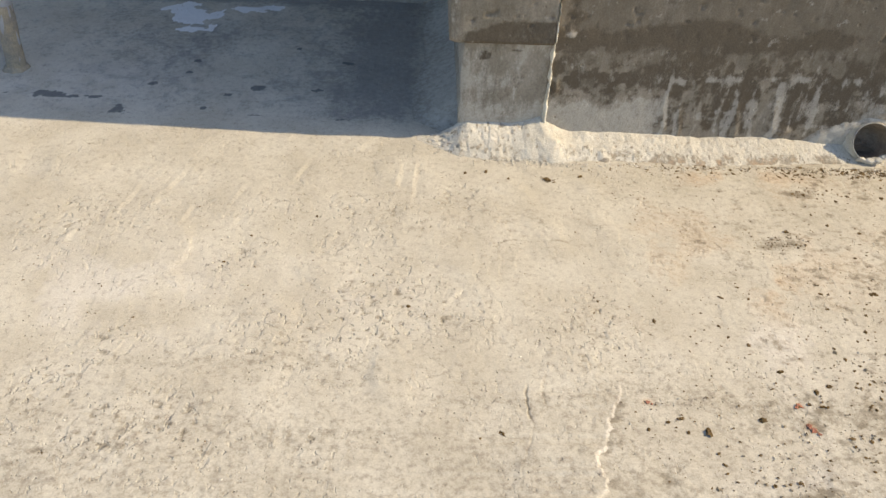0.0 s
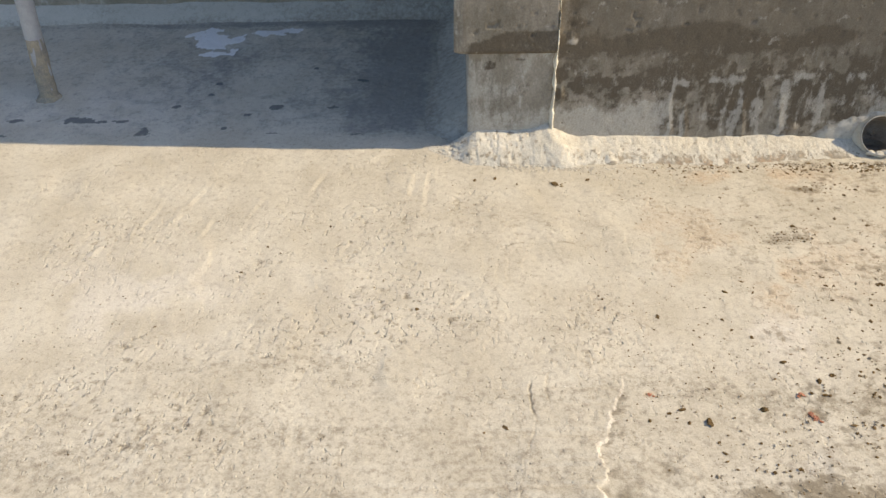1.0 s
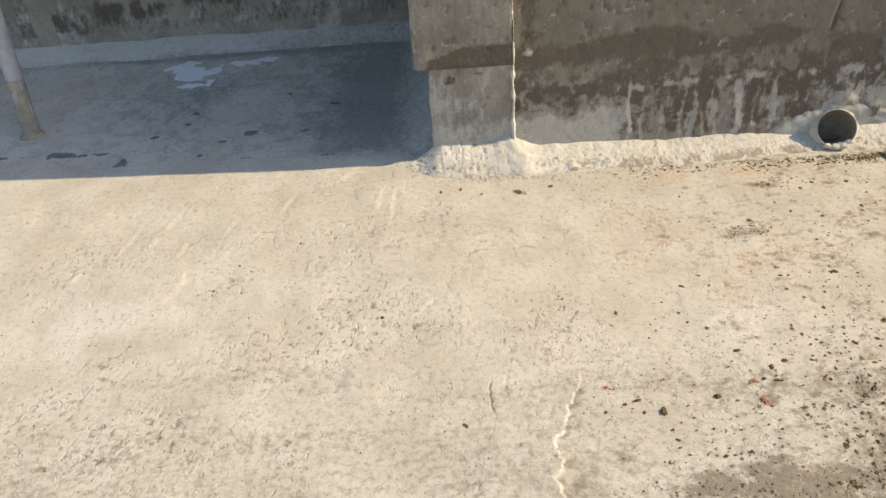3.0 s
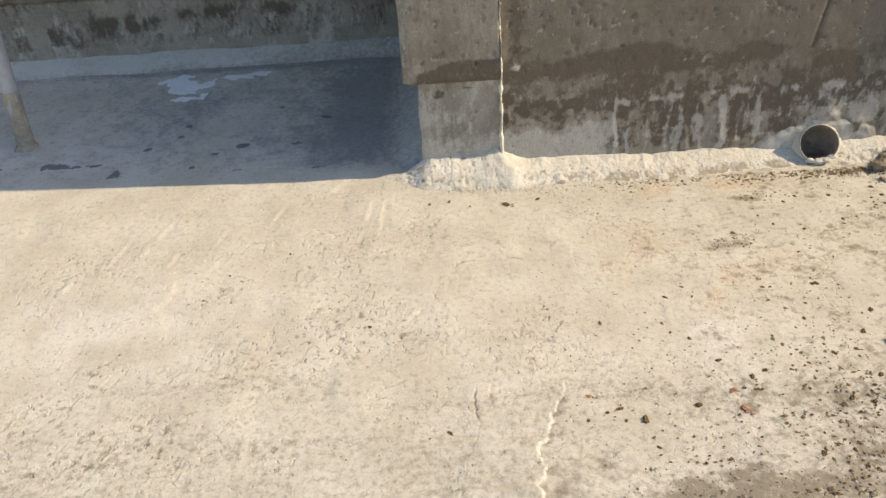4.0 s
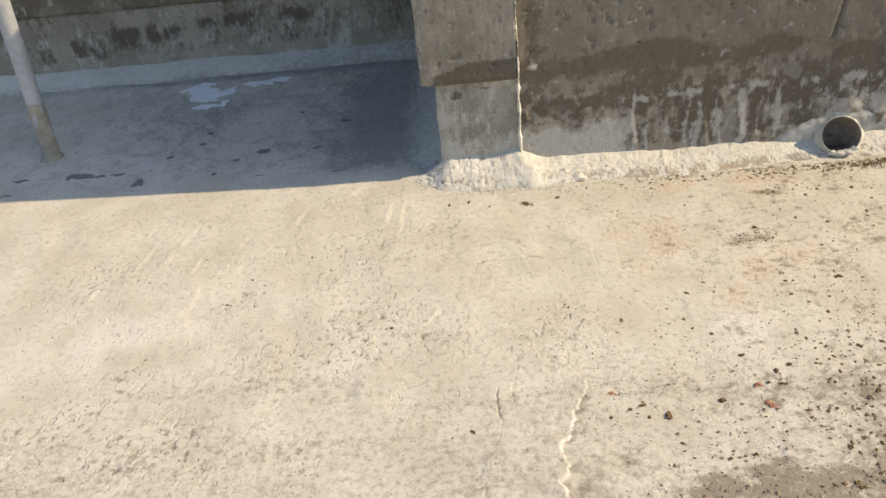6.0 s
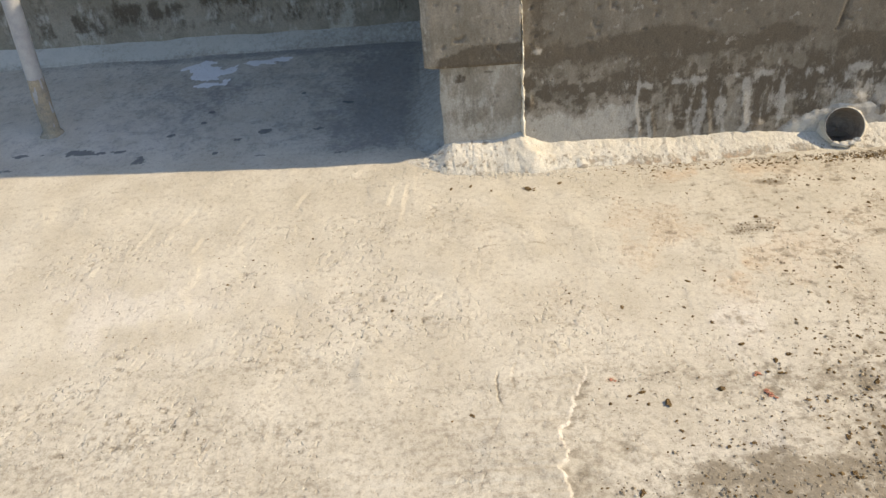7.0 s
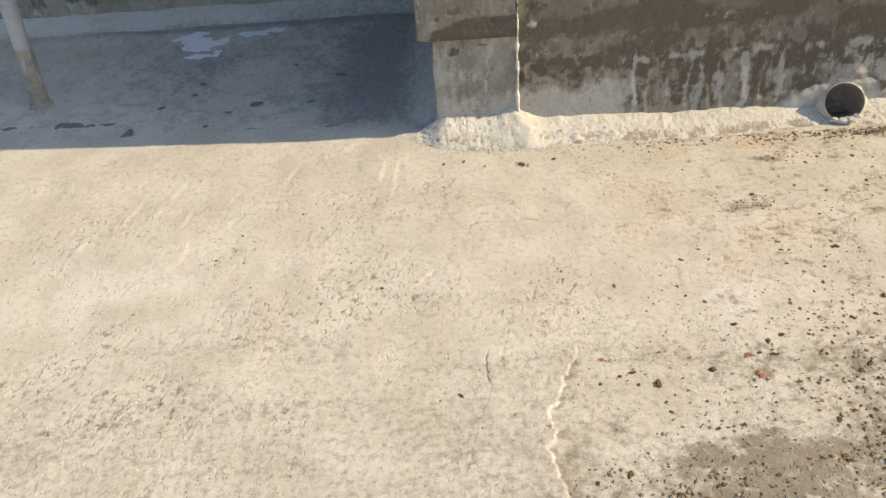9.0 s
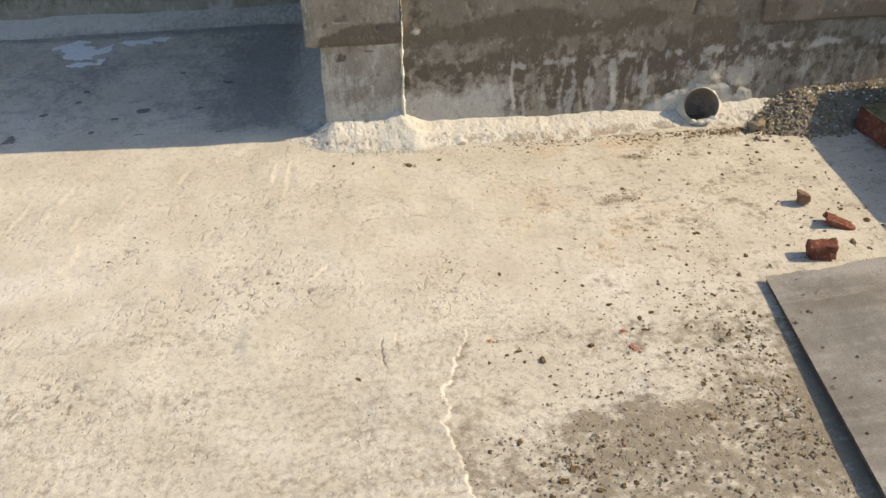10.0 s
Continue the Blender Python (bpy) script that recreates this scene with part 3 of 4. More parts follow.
def stain_recess(X, Z):
    n, s = fbm(X * 8, Z * 12, 5, 91), fbm(X * 22, Z * 6, 4, 92)
    damp = ramp(n, 0.35, 0.7) * ramp(Z, 0.06, 0.12) * 0.35 + 0.3 * ramp(s, 0.45, 0.65) * ramp(Z, 0.08, 0.16) + 1.5 * blob(X, Z, -0.98, 0.2, 0.12, 0.035) * ramp(s, 0.3, 0.5) + 1.4 * blob(X, Z, -0.62, 0.23, 0.1, 0.02) * ramp(s, 0.35, 0.55) + 1.2 * blob(X, Z, -0.3, 0.23, 0.06, 0.025) + 0.5 * blob(X, Z, -1.35, 0.15, 0.2, 0.06) * ramp(s, 0.4, 0.6)
    lime = ramp(s, 0.45, 0.75) * 0.4 * (1 - ramp(Z, 0.2, 0.3)) + 0.3 * ramp(fbm(X * 18, Z * 20, 4, 93), 0.5, 0.7)
    return dict(damp=damp, lime=lime)


wall = tagged(new("wall_1"), "grey cast-concrete parapet with damp stains and lime runs", "wall", kind="structure")
wall_face("wall_body", 0.605, 4.0, 0.0, TOP, WALL_Y, WALL_Y + 0.24, 0.0065, stain_parapet, 101, wall)
wall_face("panel", 1.843, 4.0, 0.345, TOP, WALL_Y - 0.006, WALL_Y + 0.05, 0.008, stain_panel, 121, wall)

column = tagged(new("column"), "square grey concrete column with an overhanging upper lift", "column", kind="structure")
wall_face("column_foot", 0.333, 0.603, 0.0, 0.350, WALL_Y + 0.009, RECESS_Y + 0.1, 0.006, stain_column_foot, 131, column, round_left=0.02)
wall_face("column_shaft", 0.291, 0.604, 0.352, TOP, WALL_Y - 0.022, 2.95, 0.006, stain_column, 141, column, round_left=0.028)

# unseen wall, taller than the column, added to keep the recess shaded
side = tagged(new("shade_wall"), "unseen concrete wall added behind the column to shade the recess", "wall", kind="structure")
xs, zs = np.linspace(0.302, 0.6, 12), np.linspace(0.359, 2.4, 40)
X, Z = np.meshgrid(xs, zs)
sheet("wall_body", X, 2.952 + 0 * X, Z, M_WALL, stain_column(X, Z), (0, 0.79, 0), side)
recess = tagged(new("wall_2"), "shaded concrete wall at the back of the recess", "wall", kind="structure")
wall_face("kicker", -4.0, 0.33, 0.0, 0.318, RECESS_Y, RECESS_Y + 0.24, 0.012, stain_recess, 151, recess)
wall_face("panel", -4.0, 0.30, 0.320, TOP, RECESS_Y - 0.01, RECESS_Y + 0.24, 0.012, stain_panel, 161, recess)


def build_fillets():
    # front fillet along the parapet and the column, daubed up the wall round the pipe
    us, vs = span((0.2, 0.003), (2.25, 0.05), 4.0), np.linspace(0, 1, 40)
    U, V = np.meshgrid(us, vs)
    foot = np.interp(us, (0.2, 0.277, 0.335, 0.431, 0.526, 0.6, 0.654, 0.69, 0.81, 0.908, 1.09, 1.18, 1.37, 1.47, 1.6, 4.0), (2.487, 2.441, 2.402, 2.388, 2.395, 2.38, 2.377, 2.386, 2.392, 2.39, 2.376, 2.38, 2.391, 2.403, 2.405, 2.405)) + (fbm(us * 22, us * 0, 3, 201) - 0.5) * 0.014
    high = np.interp(us, (0.2, 0.27, 0.333, 0.36, 0.457, 0.55, 0.64, 0.7, 0.96, 1.11, 1.3, 1.45, 1.54, 1.62, 1.7, 1.79, 1.9, 4.0), (0.0, 0.012, 0.062, 0.078, 0.072, 0.07, 0.064, 0.054, 0.054, 0.044, 0.05, 0.048, 0.04, 0.04, 0.05, 0.07, 0.066, 0.055)) + (fbm(us * 16, us * 0, 3, 202) - 0.5) * 0.012
    Y = foot + (WALL_Y + 0.02 - foot) * V + (fbm(U * 80, V * 9, 3, 206) - 0.5) * 0.007 * (1 - V) ** 2
    prof = V ** np.interp(us, (0.3, 0.62, 0.9, 1.4, 1.6, 1.8, 1.95), (1.0, 0.9, 1.0, 1.1, 1.2, 1.2, 1.1))
    ridge = 0.584 + 0.06 * (1 - V) + (fbm(V * 5, V * 0, 2, 207) - 0.5) * 0.03
    Z = high * prof - 0.003 + 0.044 * np.exp(-(np.abs(U - ridge) / np.where(U < ridge, 0.026 + 0.16 * (1 - V), 0.05)) ** 1.6) * V ** 0.8 * (1 - 0.3 * V) + np.sin(V * math.pi) * 0.004
    Z = Z + (fbm(U * 11, V * 1.5, 3, 203) - 0.5) * 0.004 * np.sin(np.clip(V * 1.2, 0, 1) * math.pi) ** 0.5 + (fbm(U * 120, V * 14, 3, 204) - 0.5) * 0.0032 * np.minimum(1, 6 * V)
    Z = Z - ramp(fbm(U * 70, V * 8, 2, 208), 0.62, 0.74) * 0.003 * np.minimum(1, 5 * V) * (0.4 + 0.6 * (1 - ramp(U, 0.55, 0.62)))
    lumps = random.Random(12)
    for k in range(26):
        u, v, r = lumps.uniform(0.3, 1.6) if k % 3 else lumps.gauss(0.62, 0.09), lumps.uniform(0.05, 0.8), lumps.uniform(0.006, 0.02)
        Z = Z + blob(U, V, u, v, r, r * 7) * r * lumps.uniform(0.15, 0.4)
    n = fbm(U * 30, V * 4, 4, 205)
    grime_shade = ramp(n, 0.42, 0.62) * (1 - ramp(V, 0.12, 0.55)) * (0.4 + 0.35 * ramp(U, 0.65, 0.75) + 0.2 * ramp(U, 1.2, 1.5)) + 0.1 * ramp(fbm(U * 55, V * 6, 3, 209), 0.58, 0.72) + ramp(fbm(U * 110, V * 12, 2, 210), 0.66, 0.74) * (0.35 + 0.35 * (1 - ramp(U, 0.5, 0.58)) + 0.5 * (1 - ramp(V, 0.3, 0.6)) * ramp(U, 0.66, 0.72))
    rust = ramp(n, 0.5, 0.7) * (1 - ramp(V, 0.1, 0.4)) * blob(U, V * 0, 1.2, 0, 0.25, 1) * 0.7
    ob = sheet("mortar_fillet", U, Y, Z, M_MORTAR, dict(grime_shade=grime_shade, rust=rust), hole=in_pipe)
    tagged(ob, "rough cream mortar fillet along the foot of the wall", "mortar fillet", kind="structure")
    # recess: back and side
    us = span((-4.0, 0.05), (-2.0, 0.012), 0.33)
    U, V = np.meshgrid(us, np.linspace(0, 1, 12))
    Y = 3.535 + (fbm(U * 4, U * 0, 3, 211) - 0.5) * 0.03 * (1 - V) + (RECESS_Y + 0.02 - 3.535) * V
    Z = (0.075 + (fbm(U * 6, U * 0, 3, 212) - 0.5) * 0.02) * V ** 0.8 - 0.004 + (fbm(U * 9, V * 2, 3, 213) - 0.5) * 0.005
    # patchy tone, darker towards the column end and along the foot
    ob = sheet("mortar_fillet", U, Y, Z, M_SMOOTH, dict(grime_shade=0.02 + 0.22 * ramp(fbm(U * 5, V * 2, 4, 214), 0.4, 0.7) + 0.3 * ramp(U, -1.0, 0.3) + 0.3 * (1 - ramp(V, 0.0, 0.3))))
    tagged(ob, "smooth pale mortar fillet in the recess", "mortar fillet", kind="structure")
    us = span((2.54, 0.008), 3.6)
    U, V = np.meshgrid(us, np.linspace(1, 0, 14))
    foot = np.interp(us, (2.54, 2.62, 3.6), (0.24, 0.15, 0.19)) + (fbm(us * 8, us * 0, 3, 221) - 0.5) * 0.02
    X = foot + (0.36 - foot) * V
    Z = (0.085 + (fbm(us * 6, us * 0, 3, 222) - 0.5) * 0.02) * np.interp(us, (2.54, 2.66), (0.1, 1)) * V ** 1.7 - 0.004 + (fbm(U * 7, V * 2, 2, 223) - 0.5) * 0.004
    # patchy tone, with shade painted in towards the foot to deepen the corner
    ob = sheet("mortar_fillet", X, U, Z, M_SMOOTH, dict(grime_shade=0.25 + 0.4 * (1 - ramp(V, 0.05, 0.6)) + 0.2 * ramp(fbm(U * 6, V * 2, 4, 224), 0.4, 0.7)))
    tagged(ob, "smooth pale mortar fillet beside the column", "mortar fillet", kind="structure")
    # pale mortar squeezed out of the joint between column and wall
    zs = span((0.07, 0.004), 0.9)
    U, W = np.meshgrid(np.linspace(-1, 1, 7), zs)
    mid = 0.606 + (fbm(zs * 18, zs * 0, 4, 231) - 0.5) * 0.01 + 0.0015 * (zs > 0.36)
    wide = (0.0018 + 0.0052 * ramp(fbm(zs * 25, zs * 0, 3, 232), 0.4, 0.8)) * (1.4 - 1.05 * ramp(zs, 0.36, 0.45)) + 0.005 * (1 - ramp(zs, 0.12, 0.22))
    X = mid[:, None] + U * wide[:, None] + (fbm(W * 150, U * 2.5, 3, 234) - 0.5) * 0.006
    front = np.where(zs > 0.358, WALL_Y - 0.027, WALL_Y - 0.012)[:, None]
    Y = WALL_Y + 0.012 - (WALL_Y + 0.012 - front) * np.cos(U * math.pi / 2) ** 0.6 * (0.8 + 0.2 * fbm(W * 60, U * 2, 2, 233))
    ob = sheet("joint_mortar", X, Y, W, M_PALE)
    tagged(ob, "pale ragged mortar seam between column and parapet", "mortar seam", kind="structure")


build_fillets()


# ---- things ----
def rough_block(sx, sy, sz, seed, cuts=5, amount=0.08, chip=0.0, soft=0.0):
    """A block centred on its base, with worn, uneven edges."""
    bm = bmesh.new()
    bmesh.ops.create_cube(bm, size=1)
    bmesh.ops.subdivide_edges(bm, edges=bm.edges, cuts=cuts, use_grid_fill=True)
    s = Vector((seed * 3.1, seed * 1.7, seed * 5.3))
    for v in bm.verts:
        p = v.co.copy()
        m = sorted((abs(p.x), abs(p.y), abs(p.z)))
        if m[1] > 0.49:
            p *= 1 - 0.035 - soft * 0.1
        q = Vector((p.x * sx, p.y * sy, p.z * sz))
        d = noise.noise_vector(q * 38 + s) * amount * min(sx, sy, sz)
        if chip and noise.noise(q * 16 + s) > 0.12:
            d -= Vector((p.x * sx, p.y * sy, p.z * sz)) * chip
        v.co = q + d + Vector((0, 0, sz / 2))
    low = min(v.co.z for v in bm.verts)
    for v in bm.verts:
        v.co.z -= low
    return bm


def build_pipe():
    pipe = tagged(new("drain_pipe"), "dusty plastic drain pipe set in the mortar of the parapet", "drain pipe")
    pipe.matrix_world = PIPE_POSE
    bm, rings = bmesh.new(), []
    for r, y in ((0.0604, 0.235), (0.0605, 0.02), (0.0606, 0.0015), (0.0611, -0.0005), (0.0624, 0.0), (0.063, 0.002), (0.0632, 0.02), (0.0635, 0.06), (0.0635, 0.235)):
        rings.append([bm.verts.new((r * math.cos(a) * (1 + 0.012 * noise.noise((math.cos(a) * 2, math.sin(a) * 2, y * 9))), y + 0.0022 * noise.noise((math.cos(a) * 5, math.sin(a) * 5, 1)), r * math.sin(a))) for a in [2 * math.pi * k / 48 for k in range(48)]])
    for a, b in zip(rings[:-1], rings[1:]):
        for k in range(48):
            bm.faces.new((a[k], a[(k + 1) % 48], b[(k + 1) % 48], b[k]))
    part("tube", bm, M_PLASTIC, pipe)
    bm = bmesh.new()
    last = None
    for k in range(9):
        r, y = 0.0601 * max(1e-4, math.cos(k * math.pi / 16)) ** 0.5, 0.006 + 0.11 * math.sin(k * math.pi / 16)
        ring = [bm.verts.new((r * math.cos(a) + 0.001 * noise.noise((a, y * 20, 3)), y + 0.006 * noise.noise((math.cos(a) * 3, math.sin(a) * 3, 7)) * (k == 0), r * math.sin(a))) for a in [2 * math.pi * j / 32 for j in range(32)]]
        if last:
            for j in range(32):
                bm.faces.new((last[j], ring[j], ring[(j + 1) % 32], last[(j + 1) % 32]))
        last = ring
    bm.faces.new(last)
    part("silt_lining", bm, M_SILT, pipe, "dark dried silt inside the tube")
    # lumps of mortar stuck on the lower lip
    bm = bmesh.new()
    for cx, cz, r in ((-0.022, -0.058, 0.012), (0.004, -0.06, 0.016), (0.026, -0.054, 0.015), (0.044, -0.042, 0.012)):
        got = bmesh.ops.create_icosphere(bm, subdivisions=3, radius=r)
        for v in got["verts"]:
            v.co += v.co.normalized() * r * 0.35 * noise.noise(v.co * 90 + Vector((cx * 300, 0, 5)))
            v.co = Vector((v.co.x * 1.2 + cx, v.co.y * 0.9 + 0.012, v.co.z * 0.7 + cz))
    part("lip_mortar", bm, M_MORTAR, pipe, "dried cream mortar on the lower lip")
    # mortar dabbed over and round the tube
    n, m = 64, 14
    A, V = np.meshgrid(np.linspace(0, 2 * math.pi, n), np.linspace(0, 1, m))
    R = 0.0645 + 0.034 * V ** 1.1 + (fbm(np.cos(A) * 4 + 9, np.sin(A) * 4 + V * 4, 4, 301) - 0.5) * 0.016 * np.minimum(1, V * 2 + 0.25)
    Y = 0.014 + 0.006 * np.sin(A + 2.2) + 0.006 * np.sin(A * 3 + 1) + V * 0.085
    ob = sheet("mortar_collar", R * np.cos(-A), Y, R * np.sin(-A), M_MORTAR, parent=pipe, label="crumbly cream mortar round the tube")
    # thin daub of mortar spread over the wall behind the tube
    X, Z = np.meshgrid(np.linspace(1.40, 1.96, 150), np.linspace(0.0, 0.24, 70))
    n = fbm(X * 18, Z * 18, 4, 311)
    daub = ramp(blob(X, Z, 1.56, 0.03, 0.12, 0.06) + blob(X, Z, 1.68, 0.08, 0.1, 0.065) + 0.8 * blob(X, Z, 1.8, 0.06, 0.09, 0.06) + (n - 0.5) * 0.6, 0.35, 0.8)
    Y = WALL_Y + 0.002 - 0.009 * daub - 0.004 * (fbm(X * 50, Z * 50, 3, 312) - 0.4) * daub
    ob = sheet("wall_daub", X, Y, Z, M_SMOOTH, dict(grime_shade=0.15 + 0.45 * (1 - daub) + 0.3 * ramp(fbm(X * 30, Z * 22, 4, 313), 0.42, 0.66)), hole=in_pipe)
    ob.parent = pipe
    ob.matrix_parent_inverse = PIPE_POSE.inverted()
    tagged(ob, "thin cream mortar daub on the wall")
    return pipe


def build_post():
    post = tagged(new("post"), "grey steel post with a mortar-smeared foot standing in the recess", "post")
    post.matrix_world = pose(-1.215, 2.895, 0.0, 0, 3.2, 0)

    def tube(name, r0, r1, z0, z1, mat, wob, label=""):
        bm, rings, k = bmesh.new(), [], 28
        steps = 14
        for i in range(steps + 1):
            z = z0 + (z1 - z0) * i / steps
            r = r0 + (r1 - r0) * i / steps
            rings.append([bm.verts.new(((r + wob * noise.noise((math.cos(a) * 2, math.sin(a) * 2, z * 14))) * math.cos(a), (r + wob * noise.noise((math.cos(a) * 2, math.sin(a) * 2, z * 14 + 5))) * math.sin(a), z)) for a in [2 * math.pi * j / k for j in range(k)]])
        for a, b in zip(rings[:-1], rings[1:]):
            for j in range(k):
                bm.faces.new((a[j], a[(j + 1) % k], b[(j + 1) % k], b[j]))
        bm.faces.new(rings[-1])
        return part(name, bm, mat, post, label)

    tube("shaft", 0.0305, 0.0305, 0.0, 1.6, M_STEEL, 0.0004)
    tube("mortar_sleeve", 0.0322, 0.0305, -0.01, 0.24, M_SLEEVE, 0.003, "ochre mortar smears")
    tube("mortar_foot", 0.052, 0.034, -0.008, 0.014, M_SLEEVE, 0.012, "brown mortar heel")
    return post


M_SLEEVE = surface("ochre_mortar", (0.38, 0.32, 0.23), (0.24, 0.22, 0.19), (), tint=(0.2, 0.2, 0.2), grain=260, cloud=22, relief=0.0009)
build_pipe()
build_post()


def build_board():
    board = tagged(new("plywood_board"), "grey cement-dusted plywood sheet lying tilted on the roof", "board")
    a, b = Vector((1.541, 1.546, 0.0)), Vector((1.492, 0.80, 0.016))
    long = (a - b).normalized()
    right = Vector((1, -0.09, 0.17))
    right = (right - right.dot(long) * long).normalized()
    up = right.cross(long)
    w, l, th = 0.8, 1.22, 0.018
    us, vs = np.linspace(0, w, 120), np.linspace(-l, 0, 160)
    U, V = np.meshgrid(us, vs)
    N = th + (fbm(U * 5, V * 5, 3, 401) - 0.5) * 0.003 + (fbm(U * 50, V * 50, 3, 402) - 0.5) * 0.002
    ragged = (fbm(U * 20, U * 0, 3, 403) - 0.5) * 0.02 * (V > -0.001)
    P = [a[k] + right[k] * U + long[k] * (V + ragged) + up[k] * N for k in range(3)]
    n = fbm(U * 8, V * 8, 5, 404)
    sheet("sheet_face", *P, M_BOARD, dict(grime_shade=0.55 * ramp(n, 0.45, 0.7), dust=0.4 * ramp(fbm(U * 6, V * 14, 5, 405), 0.4, 0.7) + 0.4 * ramp(fbm(U * 7, V * 60, 4, 406), 0.45, 0.7) + 0.4 * (1 - ramp(-V, 0.0, 0.08))), None, board)
    bm = bmesh.new()
    lo, hi = 0.0, th - 0.003
    quad = lambda u, v, h: bm.verts.new(a + right * u + long * v + up * h)
    bot = [quad(0.001, -l, lo), quad(w, -l, lo), quad(w, -0.006, lo), quad(0.001, -0.006, lo)]
    top = [quad(0.001, -l, hi), quad(w, -l, hi), quad(w, -0.006, hi), quad(0.001, -0.006, hi)]
    bm.faces.new(bot[::-1]), bm.faces.new(top)
    for k in range(4):
        bm.faces.new((bot[k], bot[(k + 1) % 4], top[(k + 1) % 4], top[k]))
    part("sheet_core", bm, M_PLYEDGE, board, "dark plywood edge", smooth=False)


build_board()


def brick(name, m, seed, label, mat=None, size=(0.23, 0.11, 0.075), group="", **kw):
    ob = part(name, rough_block(*size, seed, **kw), mat or M_BRICK, smooth=False)
    ob.matrix_world = m
    return tagged(ob, label, "brick", group)


capped = tagged(new("brick"), "red brick with a dusty mortar-smeared top", "brick", "bricks")
capped.matrix_world = pose(2.266, 2.235, 0.0, 0, 0, 102)
part("brick_body", rough_block(0.23, 0.11, 0.083, 1, amount=0.05), M_BRICK, capped, smooth=False)
smear = part("mortar_smear", rough_block(0.215, 0.1, 0.006, 3, cuts=9, amount=0.6), M_OLIVE, capped, "thin olive-brown mortar smear", smooth=False)
smear.matrix_local = pose(0, 0, 0.0815)
# out-of-view stack, added to cast the shadow on slab and heap
stack = brick("brick", pose(2.402, 2.31, 0.0, 0, 0, 90), 2, "red brick in an unseen low stack added to cast a shadow", amount=0.05, group="bricks")
for course in range(4):
    for k in range(4):
        if course or k:
            turned = pose(2.402 + 0.003 * random.uniform(-1, 1), 2.31 - 0.229 * k + 0.015 * (course % 2), 0.074 * course, 0, 0, 90)
            copy_thing(stack, turned)
brick("brick_fragment", pose(1.806, 1.905, 0.0, 0, 4, -14), 5, "small broken lump of brown brick on the slab", M_BRICKDUST, (0.038, 0.034, 0.036), amount=0.28, chip=0.15, group="brick fragments")
brick("brick_fragment", pose(1.862, 1.785, 0.0, 0, 20, -16), 6, "flat shard of orange-red brick on the slab", M_BRICK, (0.1, 0.05, 0.016), amount=0.5, chip=0.15, group="brick fragments")
brick("brick_fragment", pose(1.745, 1.635, 0.0, 0, -7, -10), 7, "broken half of a dark red brick on the slab", M_BRICK, (0.08, 0.042, 0.05), amount=0.14, chip=0.06, cuts=8, group="brick fragments")


def pebble_mesh(name, seed, mat, flat=0.65):
    bm = bmesh.new()
    bmesh.ops.create_icosphere(bm, subdivisions=2, radius=1)
    for v in bm.verts:
        d = noise.noise(v.co * 1.3 + Vector((seed, 0, 0))) * 0.75 + noise.noise(v.co * 3.1 + Vector((0, seed, 0))) * 0.75
        v.co *= 1 + d
        v.co.z *= flat
    me = bpy.data.meshes.new(name)
    bm.to_mesh(me)
    bm.free()
    me.materials.append(mat)
    return me


STONES = [pebble_mesh("stone", k * 7.7, M_STONE) for k in range(5)]
CLODS = [pebble_mesh("pebble", 50 + k * 5.1, M_CLOD, 0.62) for k in range(5)]
M_CHIP = surface("red_brick_dust", (0.5, 0.24, 0.16), (0.42, 0.17, 0.11), (), grain=300, cloud=60, relief=0.0008)
CHIP = [pebble_mesh("brick_chip", 90 + k * 3, M_CHIP, 0.18) for k in range(2)]
rng = random.Random(4)


def lay(name, me, x, y, r, label, category, group):
    ob = new(name, me)
    ob.matrix_world = pose(x, y, r * 0.12, rng.uniform(-12, 12), rng.uniform(-12, 12), rng.uniform(0, 360)) @ Matrix.Diagonal((r * rng.uniform(1.0, 1.45), r * rng.uniform(0.75, 1.0), r * rng.uniform(0.55, 0.85), 1))
    return tagged(ob, label, category, group)


MID_SLAB = ((1, 1.355, 8), (0.865, 1.317, 8.5), (0.811, 1.357, 5.5), (0.819, 1.317, 3.5), (0.73, 1.323, 4), (0.812, 1.67, 5.5), (1.032, 1.592, 6.5), (1.085, 1.506, 6), (0.975, 1.659, 4), (0.988, 1.619, 4), (1.09, 1.648, 4.5), (1.007, 1.767, 5), (1.079, 1.762, 4), (1.273, 2.053, 7), (1.282, 1.788, 4.5), (1.42, 1.791, 6), (1.344, 1.618, 3.5), (1.247, 1.587, 3.5), (1.376, 1.513, 4.5), (1.353, 1.477, 4), (1.19, 1.461, 5), (1.152, 1.441, 5), (1.123, 1.404, 4), (1.152, 1.398, 4), (1.221, 1.403, 3), (1.266, 1.399, 3.5), (1.276, 1.391, 3.5), (0.972, 1.176, 4.5), (0.873, 1.26, 3.5), (0.879, 1.229, 3.5), (1.03, 1.185, 4.5), (1.117, 1.245, 3))
